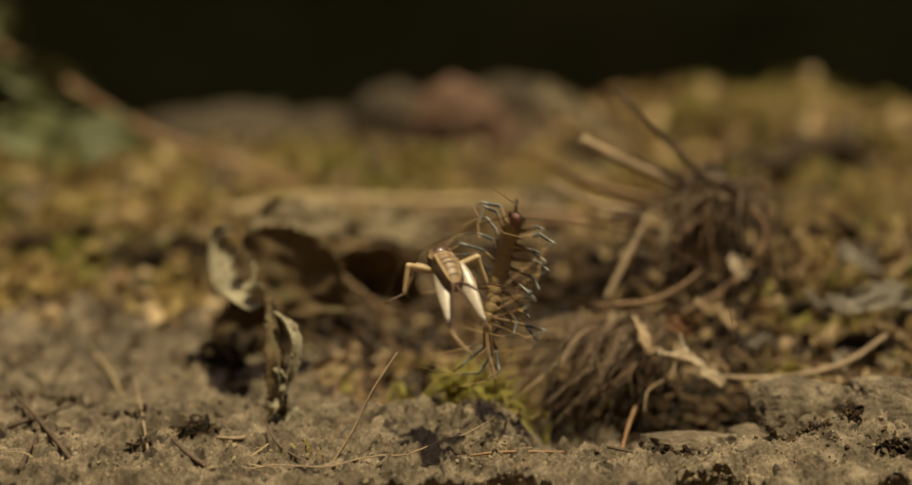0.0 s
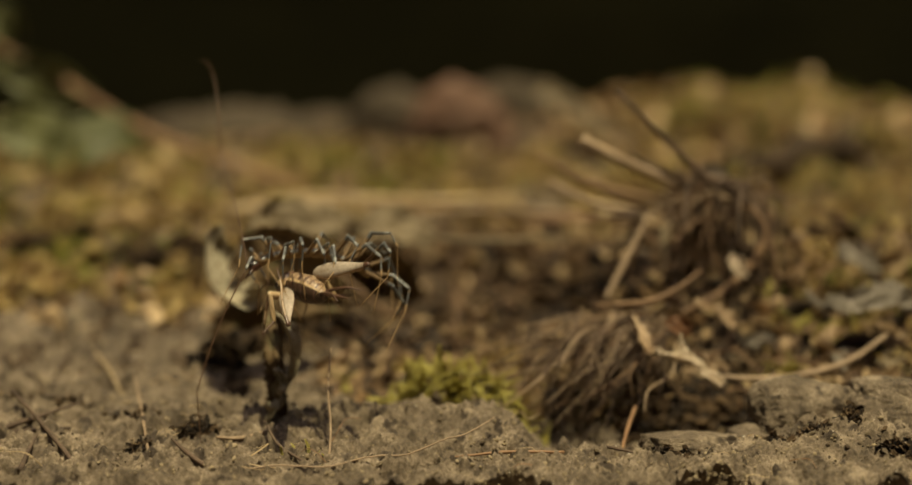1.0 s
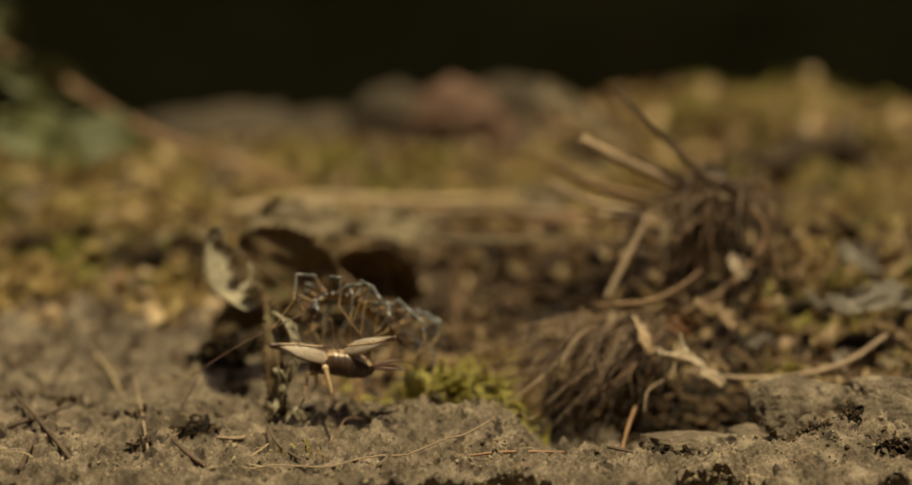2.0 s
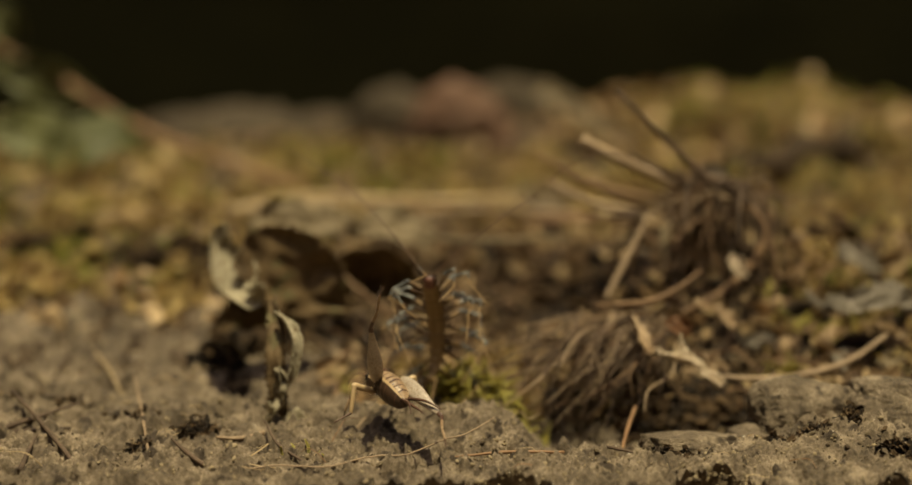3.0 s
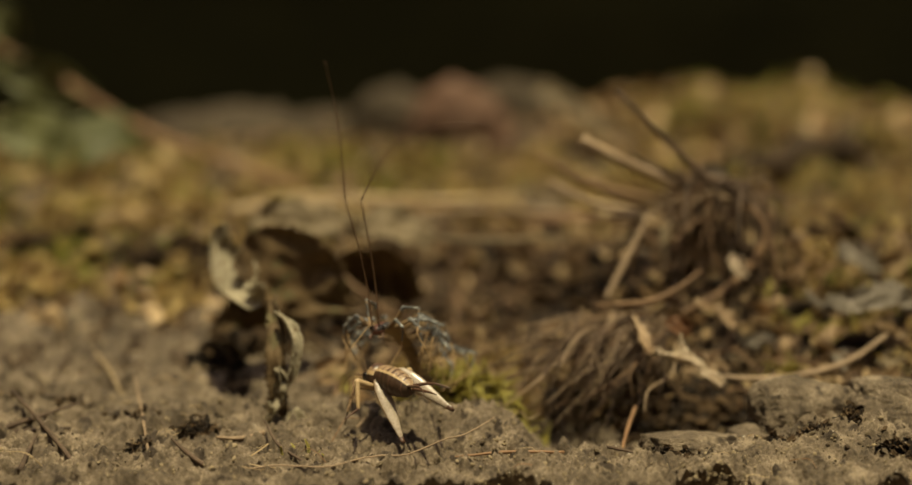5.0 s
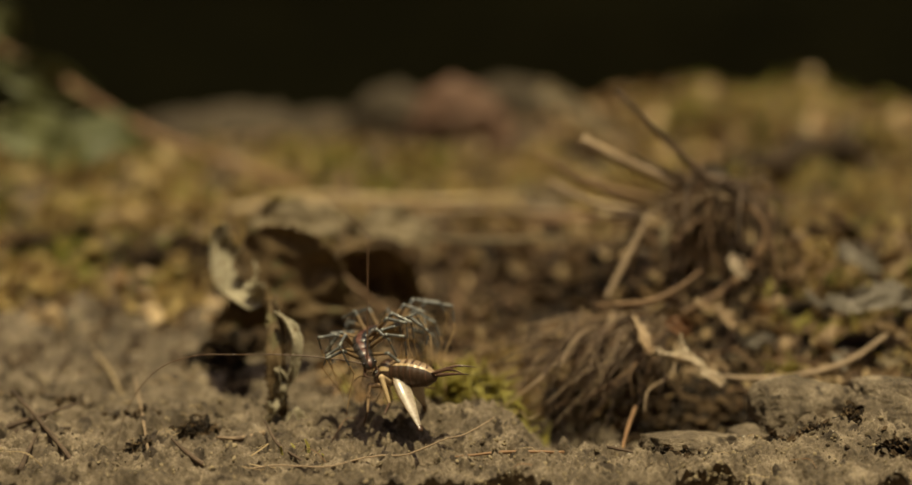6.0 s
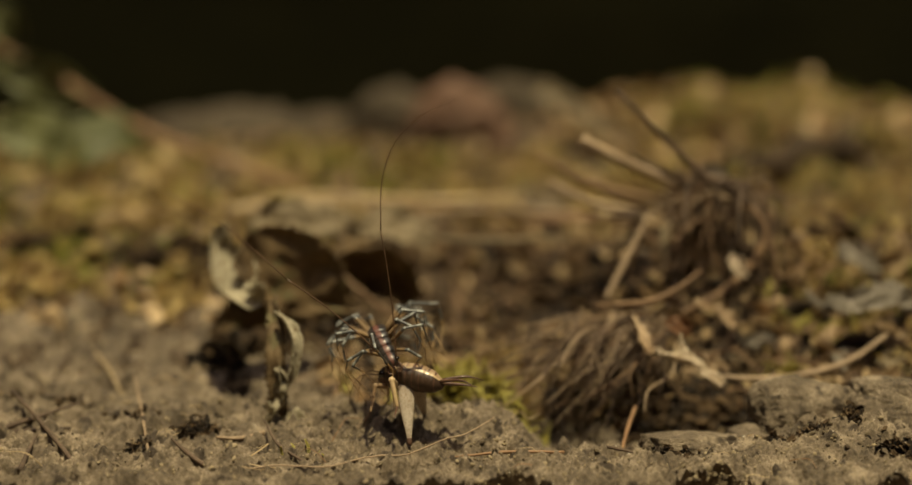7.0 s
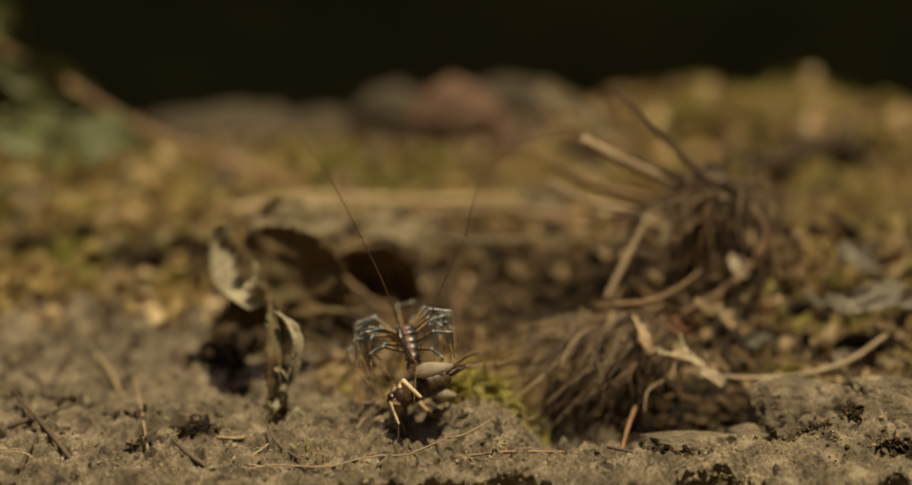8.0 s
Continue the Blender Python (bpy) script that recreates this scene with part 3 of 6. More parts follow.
# ---------------------------------------------------------------- dead leaves
def make_standing_leaf():
    """The curled dead leaf that stands on the soil: a serrated lower blade, a twisted stalk and a pale curled upper blade."""
    base = Vector((-0.0405, 0.0100, -0.0039))
    thing = tagged(new("standing_dead_leaf"), "curled pale brown dead leaf standing on the soil", "dead leaf")
    thing.location = base

    def local(*pts):
        return [Vector(p) - base for p in pts]

    v, f = blade(local((-0.0438, 0.0240, 0.0264), (-0.0425, 0.0180, 0.0211), (-0.0420, 0.0140, 0.0151), (-0.0417, 0.0120, 0.0086), (-0.0413, 0.0120, 0.0015), (-0.0409, 0.0120, -0.0054)),
                 [0.00163, 0.00271, 0.00298, 0.00271, 0.00298, 0.00352], [40, 50, 55, 50, 50, 40], (-0.35, -0.93, -0.15), 110, 11, 0.24, 0.0003, 0.0020, 3.0)
    tagged(mesh_object("inner_blade", v, f, BROWN_LEAF, thing), "dull brown inner side with a ragged margin")
    v, f = blade(local((-0.0426, 0.0170, 0.0245), (-0.0396, 0.0130, 0.0230), (-0.0378, 0.0110, 0.0194), (-0.0378, 0.0100, 0.0151), (-0.0390, 0.0100, 0.0109), (-0.0407, 0.0100, 0.0069)),
                 [0.00081, 0.00176, 0.00217, 0.00203, 0.00163, 0.00068], [60, 75, 80, 80, 75, 60], (0.72, -0.5, 0.48), 60, 11, 0.08, 0.0004, 0.0006, 4.0)
    tagged(mesh_object("lower_blade", v, f, PALE_LEAF, thing), "pale curled lower blade")
    v, f = blade(local((-0.0418, 0.0090, 0.0134), (-0.0404, 0.0080, 0.0105), (-0.0407, 0.0080, 0.0070), (-0.0422, 0.0080, 0.0037), (-0.0437, 0.0090, 0.0003)),
                 [0.0008, 0.0017, 0.0019, 0.0016, 0.0007], [40, 60, 60, 60, 40], (-0.25, -0.62, 0.72), 60, 11, 0.40, 0.0003, 0.0022, 6.0)
    tagged(mesh_object("crumpled_margin", v, f, PALE_LEAF, thing), "crumpled pale margin")
    v, f = blade(local((-0.0410, 0.0080, -0.0032), (-0.0385, 0.0080, 0.0002), (-0.0368, 0.0100, 0.0001), (-0.0351, 0.0120, -0.0031)),
                 [0.00163, 0.00271, 0.00271, 0.00135], [40, 60, 60, 40], (0.0, -0.7, 0.7), 30, 11, 0.15, 0.0003, 0.0012, 7.0)
    mesh_object("leaf_foot", v, f, PALE_LEAF, thing)
    v, f = blade(local((-0.0477, 0.0360, 0.0267), (-0.0511, 0.0410, 0.0222), (-0.0554, 0.0460, 0.0228), (-0.0581, 0.0500, 0.0276), (-0.0600, 0.0520, 0.0323), (-0.0599, 0.0520, 0.0359), (-0.0584, 0.0520, 0.0386)),
                 [0.0010, 0.0050, 0.0084, 0.0076, 0.0048, 0.0030, 0.0006], [40, 70, 75, 75, 75, 60, 40], (0.36, -0.78, 0.55), 80, 19, 0.05, 0.0003, 0.0014, 5.0)
    mesh_object("upper_blade", v, f, PALE_LEAF, thing)
    v, f = blade(local((-0.0542, 0.0480, 0.0336), (-0.0472, 0.0500, 0.0297), (-0.0402, 0.0530, 0.0251), (-0.0340, 0.0560, 0.0200), (-0.0270, 0.0580, 0.0147)),
                 [0.0060, 0.0105, 0.0115, 0.0080, 0.0018], [15, 25, 30, 25, 15], (0.06, -0.95, 0.24), 70, 17, 0.12, 0.0003, 0.0020, 8.0)
    tagged(mesh_object("back_blade", v, f, BROWN_LEAF, thing), "mottled brown back blade")
    return thing


standing_leaf = make_standing_leaf()


def make_leaf(name, pts, widths, curls, facing, mat, label, teeth=0.06, ripple=0.002, seed=1.0, twist=(0, 0), category="dead leaf"):
    """A fallen leaf: its blade, and a midrib along it as a part."""
    v, f = blade(pts, widths, curls, facing, 36, 13, teeth, 0.0003, ripple, seed, twist)
    ob = tagged(mesh_object(name, v, f, mat), label, category)
    lift = Vector(facing).normalized() * 0.0002
    v, f = tube([Vector(p) + lift for p in pts], [0.0004, 0.0004, 0.00015], 6, 20)
    mesh_object("midrib", v, f, mat, ob)
    return ob


make_leaf("dead_leaf", [(-0.0354, 0.0850, 0.0183), (-0.0261, 0.0880, 0.0209), (-0.0183, 0.0920, 0.0167), (-0.0112, 0.0960, 0.0075)],
          [0.004, 0.009, 0.009, 0.003], [25, 35, 30, 20], (0.1, -0.8, -0.5), BROWN_LEAF, "dark brown curled dead leaf under straw", 0.1, 0.003, 2.0)
make_leaf("dead_leaf", [(-0.0582, 0.1000, 0.0285), (-0.0493, 0.1000, 0.0312), (-0.0367, 0.1050, 0.0289), (-0.0288, 0.1100, 0.0292)],
          [0.002, 0.0055, 0.005, 0.002], [20, 45, 40, 20], (0.1, -0.75, 0.6), DULL_LEAF, "pale grey brown curled leaf on the ledge", 0.12, 0.003, 4.0)
make_leaf("dead_leaf", [(-0.0305, 0.1100, 0.0245), (-0.0223, 0.1120, 0.0261), (-0.0140, 0.1140, 0.0245), (-0.0065, 0.1160, 0.0198)],
          [0.002, 0.006, 0.006, 0.002], [20, 40, 30, 20], (0.0, -0.7, 0.7), DULL_LEAF, "greyish green weathered leaf on the ledge", 0.12, 0.003, 6.0)
make_leaf("dead_leaf", [(0.0317, 0.2800, 0.0447), (0.0420, 0.2700, 0.0395), (0.0555, 0.2500, 0.0317)],
          [0.003, 0.004, 0.002], [25, 35, 20], (-0.4, -0.7, 0.5), DULL_LEAF, "narrow grey brown leaf sticking up from moss", 0.05, 0.002, 11.0)
# dark leaf added in place of the shadow behind the standing leaf
make_leaf("dead_leaf", [(-0.0597, 0.0700, 0.0126), (-0.0613, 0.0660, 0.0062), (-0.0586, 0.0600, -0.0000), (-0.0591, 0.0560, -0.0036)],
          [0.003, 0.0042, 0.0038, 0.002], [20, 45, 40, 20], (0.15, -0.8, -0.6), BROWN_LEAF, "dark brown curled leaf standing in for a shadow on the soil", 0.2, 0.003, 9.0)
# lower dark leaf, added to fill the brown shadow under the back blade
make_leaf("dead_leaf", [(-0.0601, 0.0600, 0.0148), (-0.0526, 0.0660, 0.0117), (-0.0439, 0.0720, 0.0109), (-0.0351, 0.0780, 0.0087)],
          [0.003, 0.0052, 0.0050, 0.003], [20, 35, 30, 20], (0.05, -0.93, -0.35), BROWN_LEAF, "dark brown dead leaf standing in for shade below a curled leaf", 0.12, 0.003, 14.0)
# scraps of leaf and bark on the right bank
rng_scraps = random.Random(31)
for k in range(34):
    x, y = rng_scraps.uniform(0.050, 0.112), rng_scraps.uniform(0.046, 0.098)
    a, ln = rng_scraps.uniform(0, 2 * math.pi), rng_scraps.uniform(0.0035, 0.0080)
    run = [Vector((x + ln * q * math.cos(a), y + ln * q * math.sin(a) * 0.7, float(ground_height(x + ln * q * math.cos(a), y + ln * q * math.sin(a) * 0.7)) + 0.0022 + 0.0012 * (1 - q * q))) for q in (-1, -0.3, 0.4, 1)]
    w = rng_scraps.uniform(0.0010, 0.0028)
    mat, label = rng_scraps.choice(((BROWN_LEAF, "dark brown leaf scrap in the litter"), (BROWN_LEAF, "dark brown leaf scrap in the litter"), (TAN_SCRAP, "tan dry leaf scrap in the litter"),
                                    (GREY_BARK, "grey bark scrap in the litter"), (DULL_LEAF, "dull brown leaf scrap in the litter")))
    make_leaf("leaf_scrap", run, [w * 0.4, w, w, w * 0.4], [15, 40, 35, 15], (rng_scraps.uniform(-0.5, 0.5), rng_scraps.uniform(-0.9, -0.2), rng_scraps.uniform(0.1, 0.8)), mat, label, 0.2, 0.002, k + 0.5)
make_leaf("leaf_scrap", [(0.0478, 0.0262, 0.0130), (0.0513, 0.0250, 0.0119), (0.0557, 0.0245, 0.0113), (0.0598, 0.0235, 0.0084), (0.0642, 0.0220, 0.0052)],
          [0.0005, 0.0008, 0.0017, 0.0014, 0.0017], [30, 40, 50, 45, 25], (0.1, -0.55, 0.8), PALE_SCRAP, "torn pale curled leaf scrap on the roots", 0.15, 0.0015, 13.0)
make_leaf("leaf_scrap", [(0.0540, 0.0262, 0.0168), (0.0545, 0.0256, 0.0140), (0.0556, 0.0250, 0.0112)],
          [0.0003, 0.0009, 0.0017], [20, 35, 30], (0.3, -0.8, 0.5), PALE_SCRAP, "upright torn tip of a pale leaf scrap", 0.1, 0.0006, 16.0)
make_leaf("leaf_scrap", [(0.0434, 0.0320, 0.0196), (0.0445, 0.0280, 0.0156), (0.0469, 0.0260, 0.0118)],
          [0.00113, 0.00283, 0.00113], [60, 80, 40], (0.7, -0.6, 0.2), TAN_SCRAP, "curled tan bark scrap on the roots", 0.1, 0.001, 15.0)
make_leaf("bark_scrap", [(0.0947, 0.0550, 0.0184), (0.1016, 0.0520, 0.0176), (0.1098, 0.0500, 0.0204), (0.1166, 0.0500, 0.0173)],
          [0.00177, 0.00385, 0.00444, 0.00237], [20, 40, 40, 20], (-0.1, -0.6, 0.8), GREY_BARK, "weathered grey bark scrap in the moss", 0.2, 0.002, 17.0)
make_leaf("bark_scrap", [(0.0900, 0.0580, 0.0192), (0.0950, 0.0560, 0.0158), (0.1020, 0.0540, 0.0166)],
          [0.00089, 0.00163, 0.00074], [20, 40, 20], (0.0, -0.5, 0.8), GREY_BARK, "narrow grey bark scrap in the moss", 0.1, 0.001, 19.0)
make_leaf("bark_scrap", [(0.1014, 0.0750, 0.0270), (0.1064, 0.0730, 0.0258), (0.1113, 0.0700, 0.0218)],
          [0.00216, 0.00370, 0.00154], [20, 50, 20], (-0.1, -0.7, 0.7), GREY_BARK, "dark grey bark scrap in the moss", 0.2, 0.002, 21.0)

for pts, w, mat, label in (
        ([(0.0702, 0.0580, 0.0289), (0.0722, 0.0570, 0.0268), (0.0738, 0.0560, 0.0240)], 0.0024, PALE_SCRAP, "cream leaf scrap caught in the roots"),
        ([(0.0660, 0.0520, 0.0170), (0.0690, 0.0500, 0.0150), (0.0700, 0.0480, 0.0125)], 0.0018, TAN_SCRAP, "tan leaf scrap caught in the roots"),
        ([(0.0600, 0.0480, 0.0200), (0.0625, 0.0470, 0.0185), (0.0655, 0.0460, 0.0190)], 0.0014, TAN_SCRAP, "narrow tan leaf scrap on the roots"),
        ([(0.0520, 0.0380, 0.0165), (0.0550, 0.0370, 0.0160), (0.0570, 0.0360, 0.0135)], 0.0028, RUST_LEAF, "rust brown curled leaf among the roots")):
    make_leaf("leaf_scrap", pts, [w * 0.5, w, w * 0.5], [20, 50, 25], (-0.2, -0.7, 0.6), mat, label, 0.2, 0.001, pts[0][0] * 300)

# green foliage at the far side of the bank
for pts, w, way, label in (
        ([(-0.1427, 0.2200, 0.0242), (-0.1284, 0.2200, 0.0322), (-0.1161, 0.2300, 0.0352), (-0.1057, 0.2400, 0.0312)], 0.0095, (0.0, -0.8, 0.6), "pale green drooping leaf over the moss bank"),
        ([(-0.1619, 0.2200, 0.0393), (-0.1500, 0.2200, 0.0373), (-0.1404, 0.2300, 0.0337), (-0.1306, 0.2300, 0.0266)], 0.010, (-0.2, -0.8, 0.4), "green leaf in shade over the moss bank"),
        ([(-0.1660, 0.2400, 0.0559), (-0.1498, 0.2400, 0.0539), (-0.1399, 0.2500, 0.0485), (-0.1306, 0.2600, 0.0451)], 0.008, (0.3, -0.8, 0.1), "dark green leaf on a brown stem"),
        ([(-0.1737, 0.2500, 0.0754), (-0.1616, 0.2500, 0.0713), (-0.1560, 0.2600, 0.0641)], 0.008, (0.4, -0.8, 0.2), "dark green leaf at the top of the plant")):
    make_leaf("green_leaf", pts, [0.001, w, w * 0.9, 0.0005], [15, 30, 30, 15], way, GREEN_LEAF, label, 0.03, 0.002, pts[0][0], (0, 0), "leaf")

# ---------------------------------------------------------------- stems and twigs
for pts, radii, mat, label in (
        ([(-0.1327, 0.1650, 0.0168), (-0.0919, 0.1630, 0.0198), (-0.0553, 0.1620, 0.0219), (-0.0261, 0.1600, 0.0239)], [0.0008, 0.0014, 0.0014, 0.0006], STRAW, "long pale straw stem lying across the moss"),
        ([(-0.0666, 0.1650, 0.0224), (-0.0409, 0.1650, 0.0247), (-0.0116, 0.1620, 0.0239), (0.0210, 0.1600, 0.0252)], [0.0006, 0.0011, 0.0012, 0.0006], STRAW, "pale straw stem lying across the moss"),
        ([(-0.0168, 0.1500, 0.0213), (0.0064, 0.1500, 0.0235), (0.0312, 0.1480, 0.0228), (0.0518, 0.1400, 0.0233)], [0.0005, 0.0008, 0.0008, 0.0005], TAN_STALK, "pale straw stem along the ledge"),
        ([(0.0196, 0.1200, 0.0250), (0.0364, 0.1200, 0.0265), (0.0528, 0.1150, 0.0269)], [0.0005, 0.0009, 0.0005], RED_STEM, "short brown straw along the ledge"),
        ([(-0.1686, 0.2600, 0.0641), (-0.1398, 0.2500, 0.0506), (-0.1060, 0.2300, 0.0348), (-0.0696, 0.2100, 0.0255), (-0.0389, 0.1900, 0.0186), (-0.0045, 0.1750, 0.0183), (0.0550, 0.1200, 0.0269)], [0.0012, 0.0013, 0.0014, 0.0014, 0.0012, 0.0010, 0.0006], RED_STEM, "long reddish tan stem lying across the moss"),
        ([(-0.0104, 0.1000, 0.0252), (0.0107, 0.1000, 0.0241), (0.0315, 0.0950, 0.0263)], [0.0005, 0.0008, 0.0005], DULL_LEAF, "greyish straw lying under the ledge"),
        ([(-0.0341, 0.0780, 0.0223), (-0.0266, 0.0740, 0.0169), (-0.0179, 0.0700, 0.0107)], [0.0006, 0.0009, 0.0005], ROOT, "short tan stem behind the dead leaf"),
        ([(-0.1051, 0.0160, 0.0021), (-0.0950, 0.0000, -0.0006), (-0.0806, -0.0260, -0.0034)], [0.0004, 0.0005, 0.0005], DARK_TWIG, "thin dark twig lying on the soil"),
        ([(-0.1057, 0.0000, -0.0014), (-0.0981, 0.0080, -0.0008), (-0.0891, 0.0160, 0.0005)], [0.0008, 0.0006, 0.0003], DARK_TWIG, "grey brown twig lying on the soil"),
        ([(-0.1024, 0.0030, -0.0010), (-0.0961, 0.0050, -0.0011), (-0.0891, 0.0050, -0.0007)], [0.0005, 0.0005, 0.0004], DARK_TWIG, "short dark twig lying on the soil"),
        ([(-0.0946, -0.0220, -0.0040), (-0.0943, -0.0150, -0.0019), (-0.0942, -0.0060, -0.0008)], [0.0007, 0.0005, 0.0002], DARK_TWIG, "small twig stub on the soil"),
        ([(-0.0945, 0.0600, 0.0039), (-0.0882, 0.0500, 0.0005), (-0.0820, 0.0350, -0.0027)], [0.0002, 0.0003, 0.0002], STRAW, "thin pale grass blade on the soil"),
        ([(-0.0784, 0.0300, 0.0040), (-0.0734, 0.0100, 0.0007), (-0.0678, -0.0140, -0.0022)], [0.0002, 0.0003, 0.0003], TAN_STALK, "thin reddish dry grass blade on the soil"),
        ([(-0.0626, -0.0150, -0.0003), (-0.0592, -0.0180, -0.0022), (-0.0546, -0.0220, -0.0040)], [0.0003, 0.0006, 0.0006], DARK_TWIG, "short broken brown twig on the soil"),
        ([(-0.0546, -0.0020, -0.0011), (-0.0493, -0.0020, -0.0013), (-0.0440, 0.0020, -0.0012)], [0.0003, 0.0005, 0.0005], TAN_STALK, "short bent stem beside the standing leaf"),
        ([(-0.0536, -0.0220, -0.0027), (-0.0457, -0.0250, -0.0027), (-0.0382, -0.0240, -0.0022), (-0.0280, -0.0260, -0.0020), (-0.0183, -0.0200, -0.0015), (-0.0107, -0.0190, -0.0016), (-0.0031, -0.0120, -0.0005), (0.0021, -0.0100, 0.0002), (0.0087, -0.0020, 0.0016)], [0.00012, 0.00018, 0.0002, 0.0002, 0.00012], TAN_STALK, "long fine pale root fibre on the soil"),
        ([(-0.0438, 0.0000, -0.0013), (-0.0394, -0.0120, -0.0032), (-0.0323, -0.0200, -0.0050)], [0.0002, 0.0004, 0.0003], DARK_TWIG, "bent brown stalk beside the standing leaf"),
        ([(-0.0018, -0.0180, -0.0011), (0.0111, -0.0140, -0.0011), (0.0241, -0.0120, -0.0018)], [0.0002, 0.0004, 0.0003], RED_STEM, "reddish brown straw lying on the soil"),
        ([(0.0320, -0.0100, -0.0006), (0.0357, -0.0120, -0.0007), (0.0391, -0.0140, -0.0009)], [0.0003, 0.0004, 0.0002], DARK_TWIG, "small dark twig on the soil"),
        ([(0.0427, 0.0180, 0.0011), (0.0403, 0.0100, -0.0014), (0.0376, -0.0050, -0.0017)], [0.0004, 0.0005, 0.0004], RED_STEM, "short pale stem standing in the soil")):
    stalk("stem", pts, radii, mat, label, "stem", seed=len(label) * 1.3 + pts[0][0] * 100)


STRAW_FOOT = Vector((-0.0282, -0.0160, -0.0029))
v, f = tube([(0, 0, 0), (0.0004, 0.0003, 0.0100), (-0.0003, 0.0002, 0.0200), (0.0002, 0, 0.0300)], [0.0003, 0.0003, 0.0002], 7, 20, 0.25)
loose_straw = tagged(mesh_object("straw", v, f, TAN_STALK), "thin reddish straw leaning up from the soil", "straw")
loose_straw.location = STRAW_FOOT


# ---------------------------------------------------------------- root clumps
def make_root_clump():
    """The upturned clump of roots on the right mound, with broken stems pointing up and out of it."""
    thing = tagged(new("root_clump"), "tangled clump of dark brown roots and broken stems", "roots")
    for pts, radii, mat in (
            ([(0.0330, 0.0750, 0.0567), (0.0423, 0.0760, 0.0515), (0.0565, 0.0780, 0.0450), (0.0693, 0.0800, 0.0370)], [0.0014, 0.0014, 0.0011, 0.0008], TAN_STALK),
            ([(0.0244, 0.0850, 0.0440), (0.0353, 0.0830, 0.0388), (0.0507, 0.0800, 0.0358)], [0.0006, 0.0010, 0.0008], TAN_STALK),
            ([(0.0214, 0.0900, 0.0508), (0.0370, 0.0850, 0.0432), (0.0553, 0.0800, 0.0394)], [0.0006, 0.0009, 0.0008], ROOT),
            ([(0.0414, 0.0700, 0.0700), (0.0507, 0.0700, 0.0612), (0.0633, 0.0720, 0.0487), (0.0732, 0.0750, 0.0396)], [0.0006, 0.0009, 0.0010, 0.0008], DARK_TWIG),
            ([(0.0448, 0.0700, 0.0541), (0.0557, 0.0720, 0.0479), (0.0685, 0.0750, 0.0403)], [0.0004, 0.0009, 0.0006], DARK_TWIG),
            ([(0.0262, 0.0900, 0.0480), (0.0433, 0.0850, 0.0393), (0.0585, 0.0800, 0.0354)], [0.0005, 0.0008, 0.0006], ROOT),
            ([(0.0339, 0.0850, 0.0353), (0.0429, 0.0800, 0.0351), (0.0536, 0.0780, 0.0355)], [0.0005, 0.0009, 0.0006], STRAW),
            ([(0.0504, 0.0660, 0.0385), (0.0453, 0.0620, 0.0298), (0.0385, 0.0560, 0.0181)], [0.0008, 0.0010, 0.0008], TAN_STALK),
            ([(0.0828, 0.0700, 0.0382), (0.0790, 0.0660, 0.0282), (0.0701, 0.0600, 0.0202), (0.0572, 0.0520, 0.0153)], [0.0008, 0.0012, 0.0011, 0.0007], ROOT),
            ([(0.0344, 0.0450, 0.0193), (0.0474, 0.0440, 0.0203), (0.0548, 0.0460, 0.0228), (0.0618, 0.0500, 0.0271)], [0.0005, 0.0009, 0.0008, 0.0005], ROOT),
            ([(0.0626, 0.0780, 0.0468), (0.0701, 0.0760, 0.0456), (0.0776, 0.0740, 0.0405)], [0.0008, 0.0014, 0.0008], DARK_TWIG)):
        v, f = tube(pts, radii, 8, 26, 0.25, 1.0, pts[0][0] * 90)
        mesh_object("broken_stem", v, f, mat, thing)
    rnd = random.Random(4)
    heart = Vector((0.0680, 0.0820, 0.0398))
    for k in range(105):
        a, r = rnd.uniform(0, 2 * math.pi), rnd.uniform(0.2, 1)
        start = heart + Vector((0.010 * math.cos(a) * r, -0.004 + 0.010 * math.sin(a) * r, rnd.uniform(-0.005, 0.005)))
        out = Vector((rnd.uniform(-1, 0.9), rnd.uniform(-1.0, 0.2), 0))
        reach = rnd.uniform(0.006, 0.022)
        drop = rnd.uniform(0.004, 0.024)
        wob = [Vector((rnd.uniform(-1, 1), rnd.uniform(-1, 1), rnd.uniform(-1, 1))) * 0.0032 for _ in range(3)]
        pts = [start, start + out * reach * 0.5 + wob[0] + Vector((0, 0, 0.002)), start + out * reach * 0.9 + wob[1] - Vector((0, 0, drop * 0.5)), start + out * reach + wob[2] - Vector((0, 0, drop))]
        thick = rnd.choice((0.00015, 0.0002, 0.0003, 0.0004, 0.0006))
        v, f = tube(pts, [thick, thick * 0.9, thick * 0.4], 6, 14, 0.3, 1.0, k)
        mesh_object("root", v, f, rnd.choice((ROOT, DARK_TWIG, DARK_TWIG, DARK_TWIG, ROOT, TAN_STALK) if k % 2 else (ROOT, DARK_TWIG)), thing)
    return thing


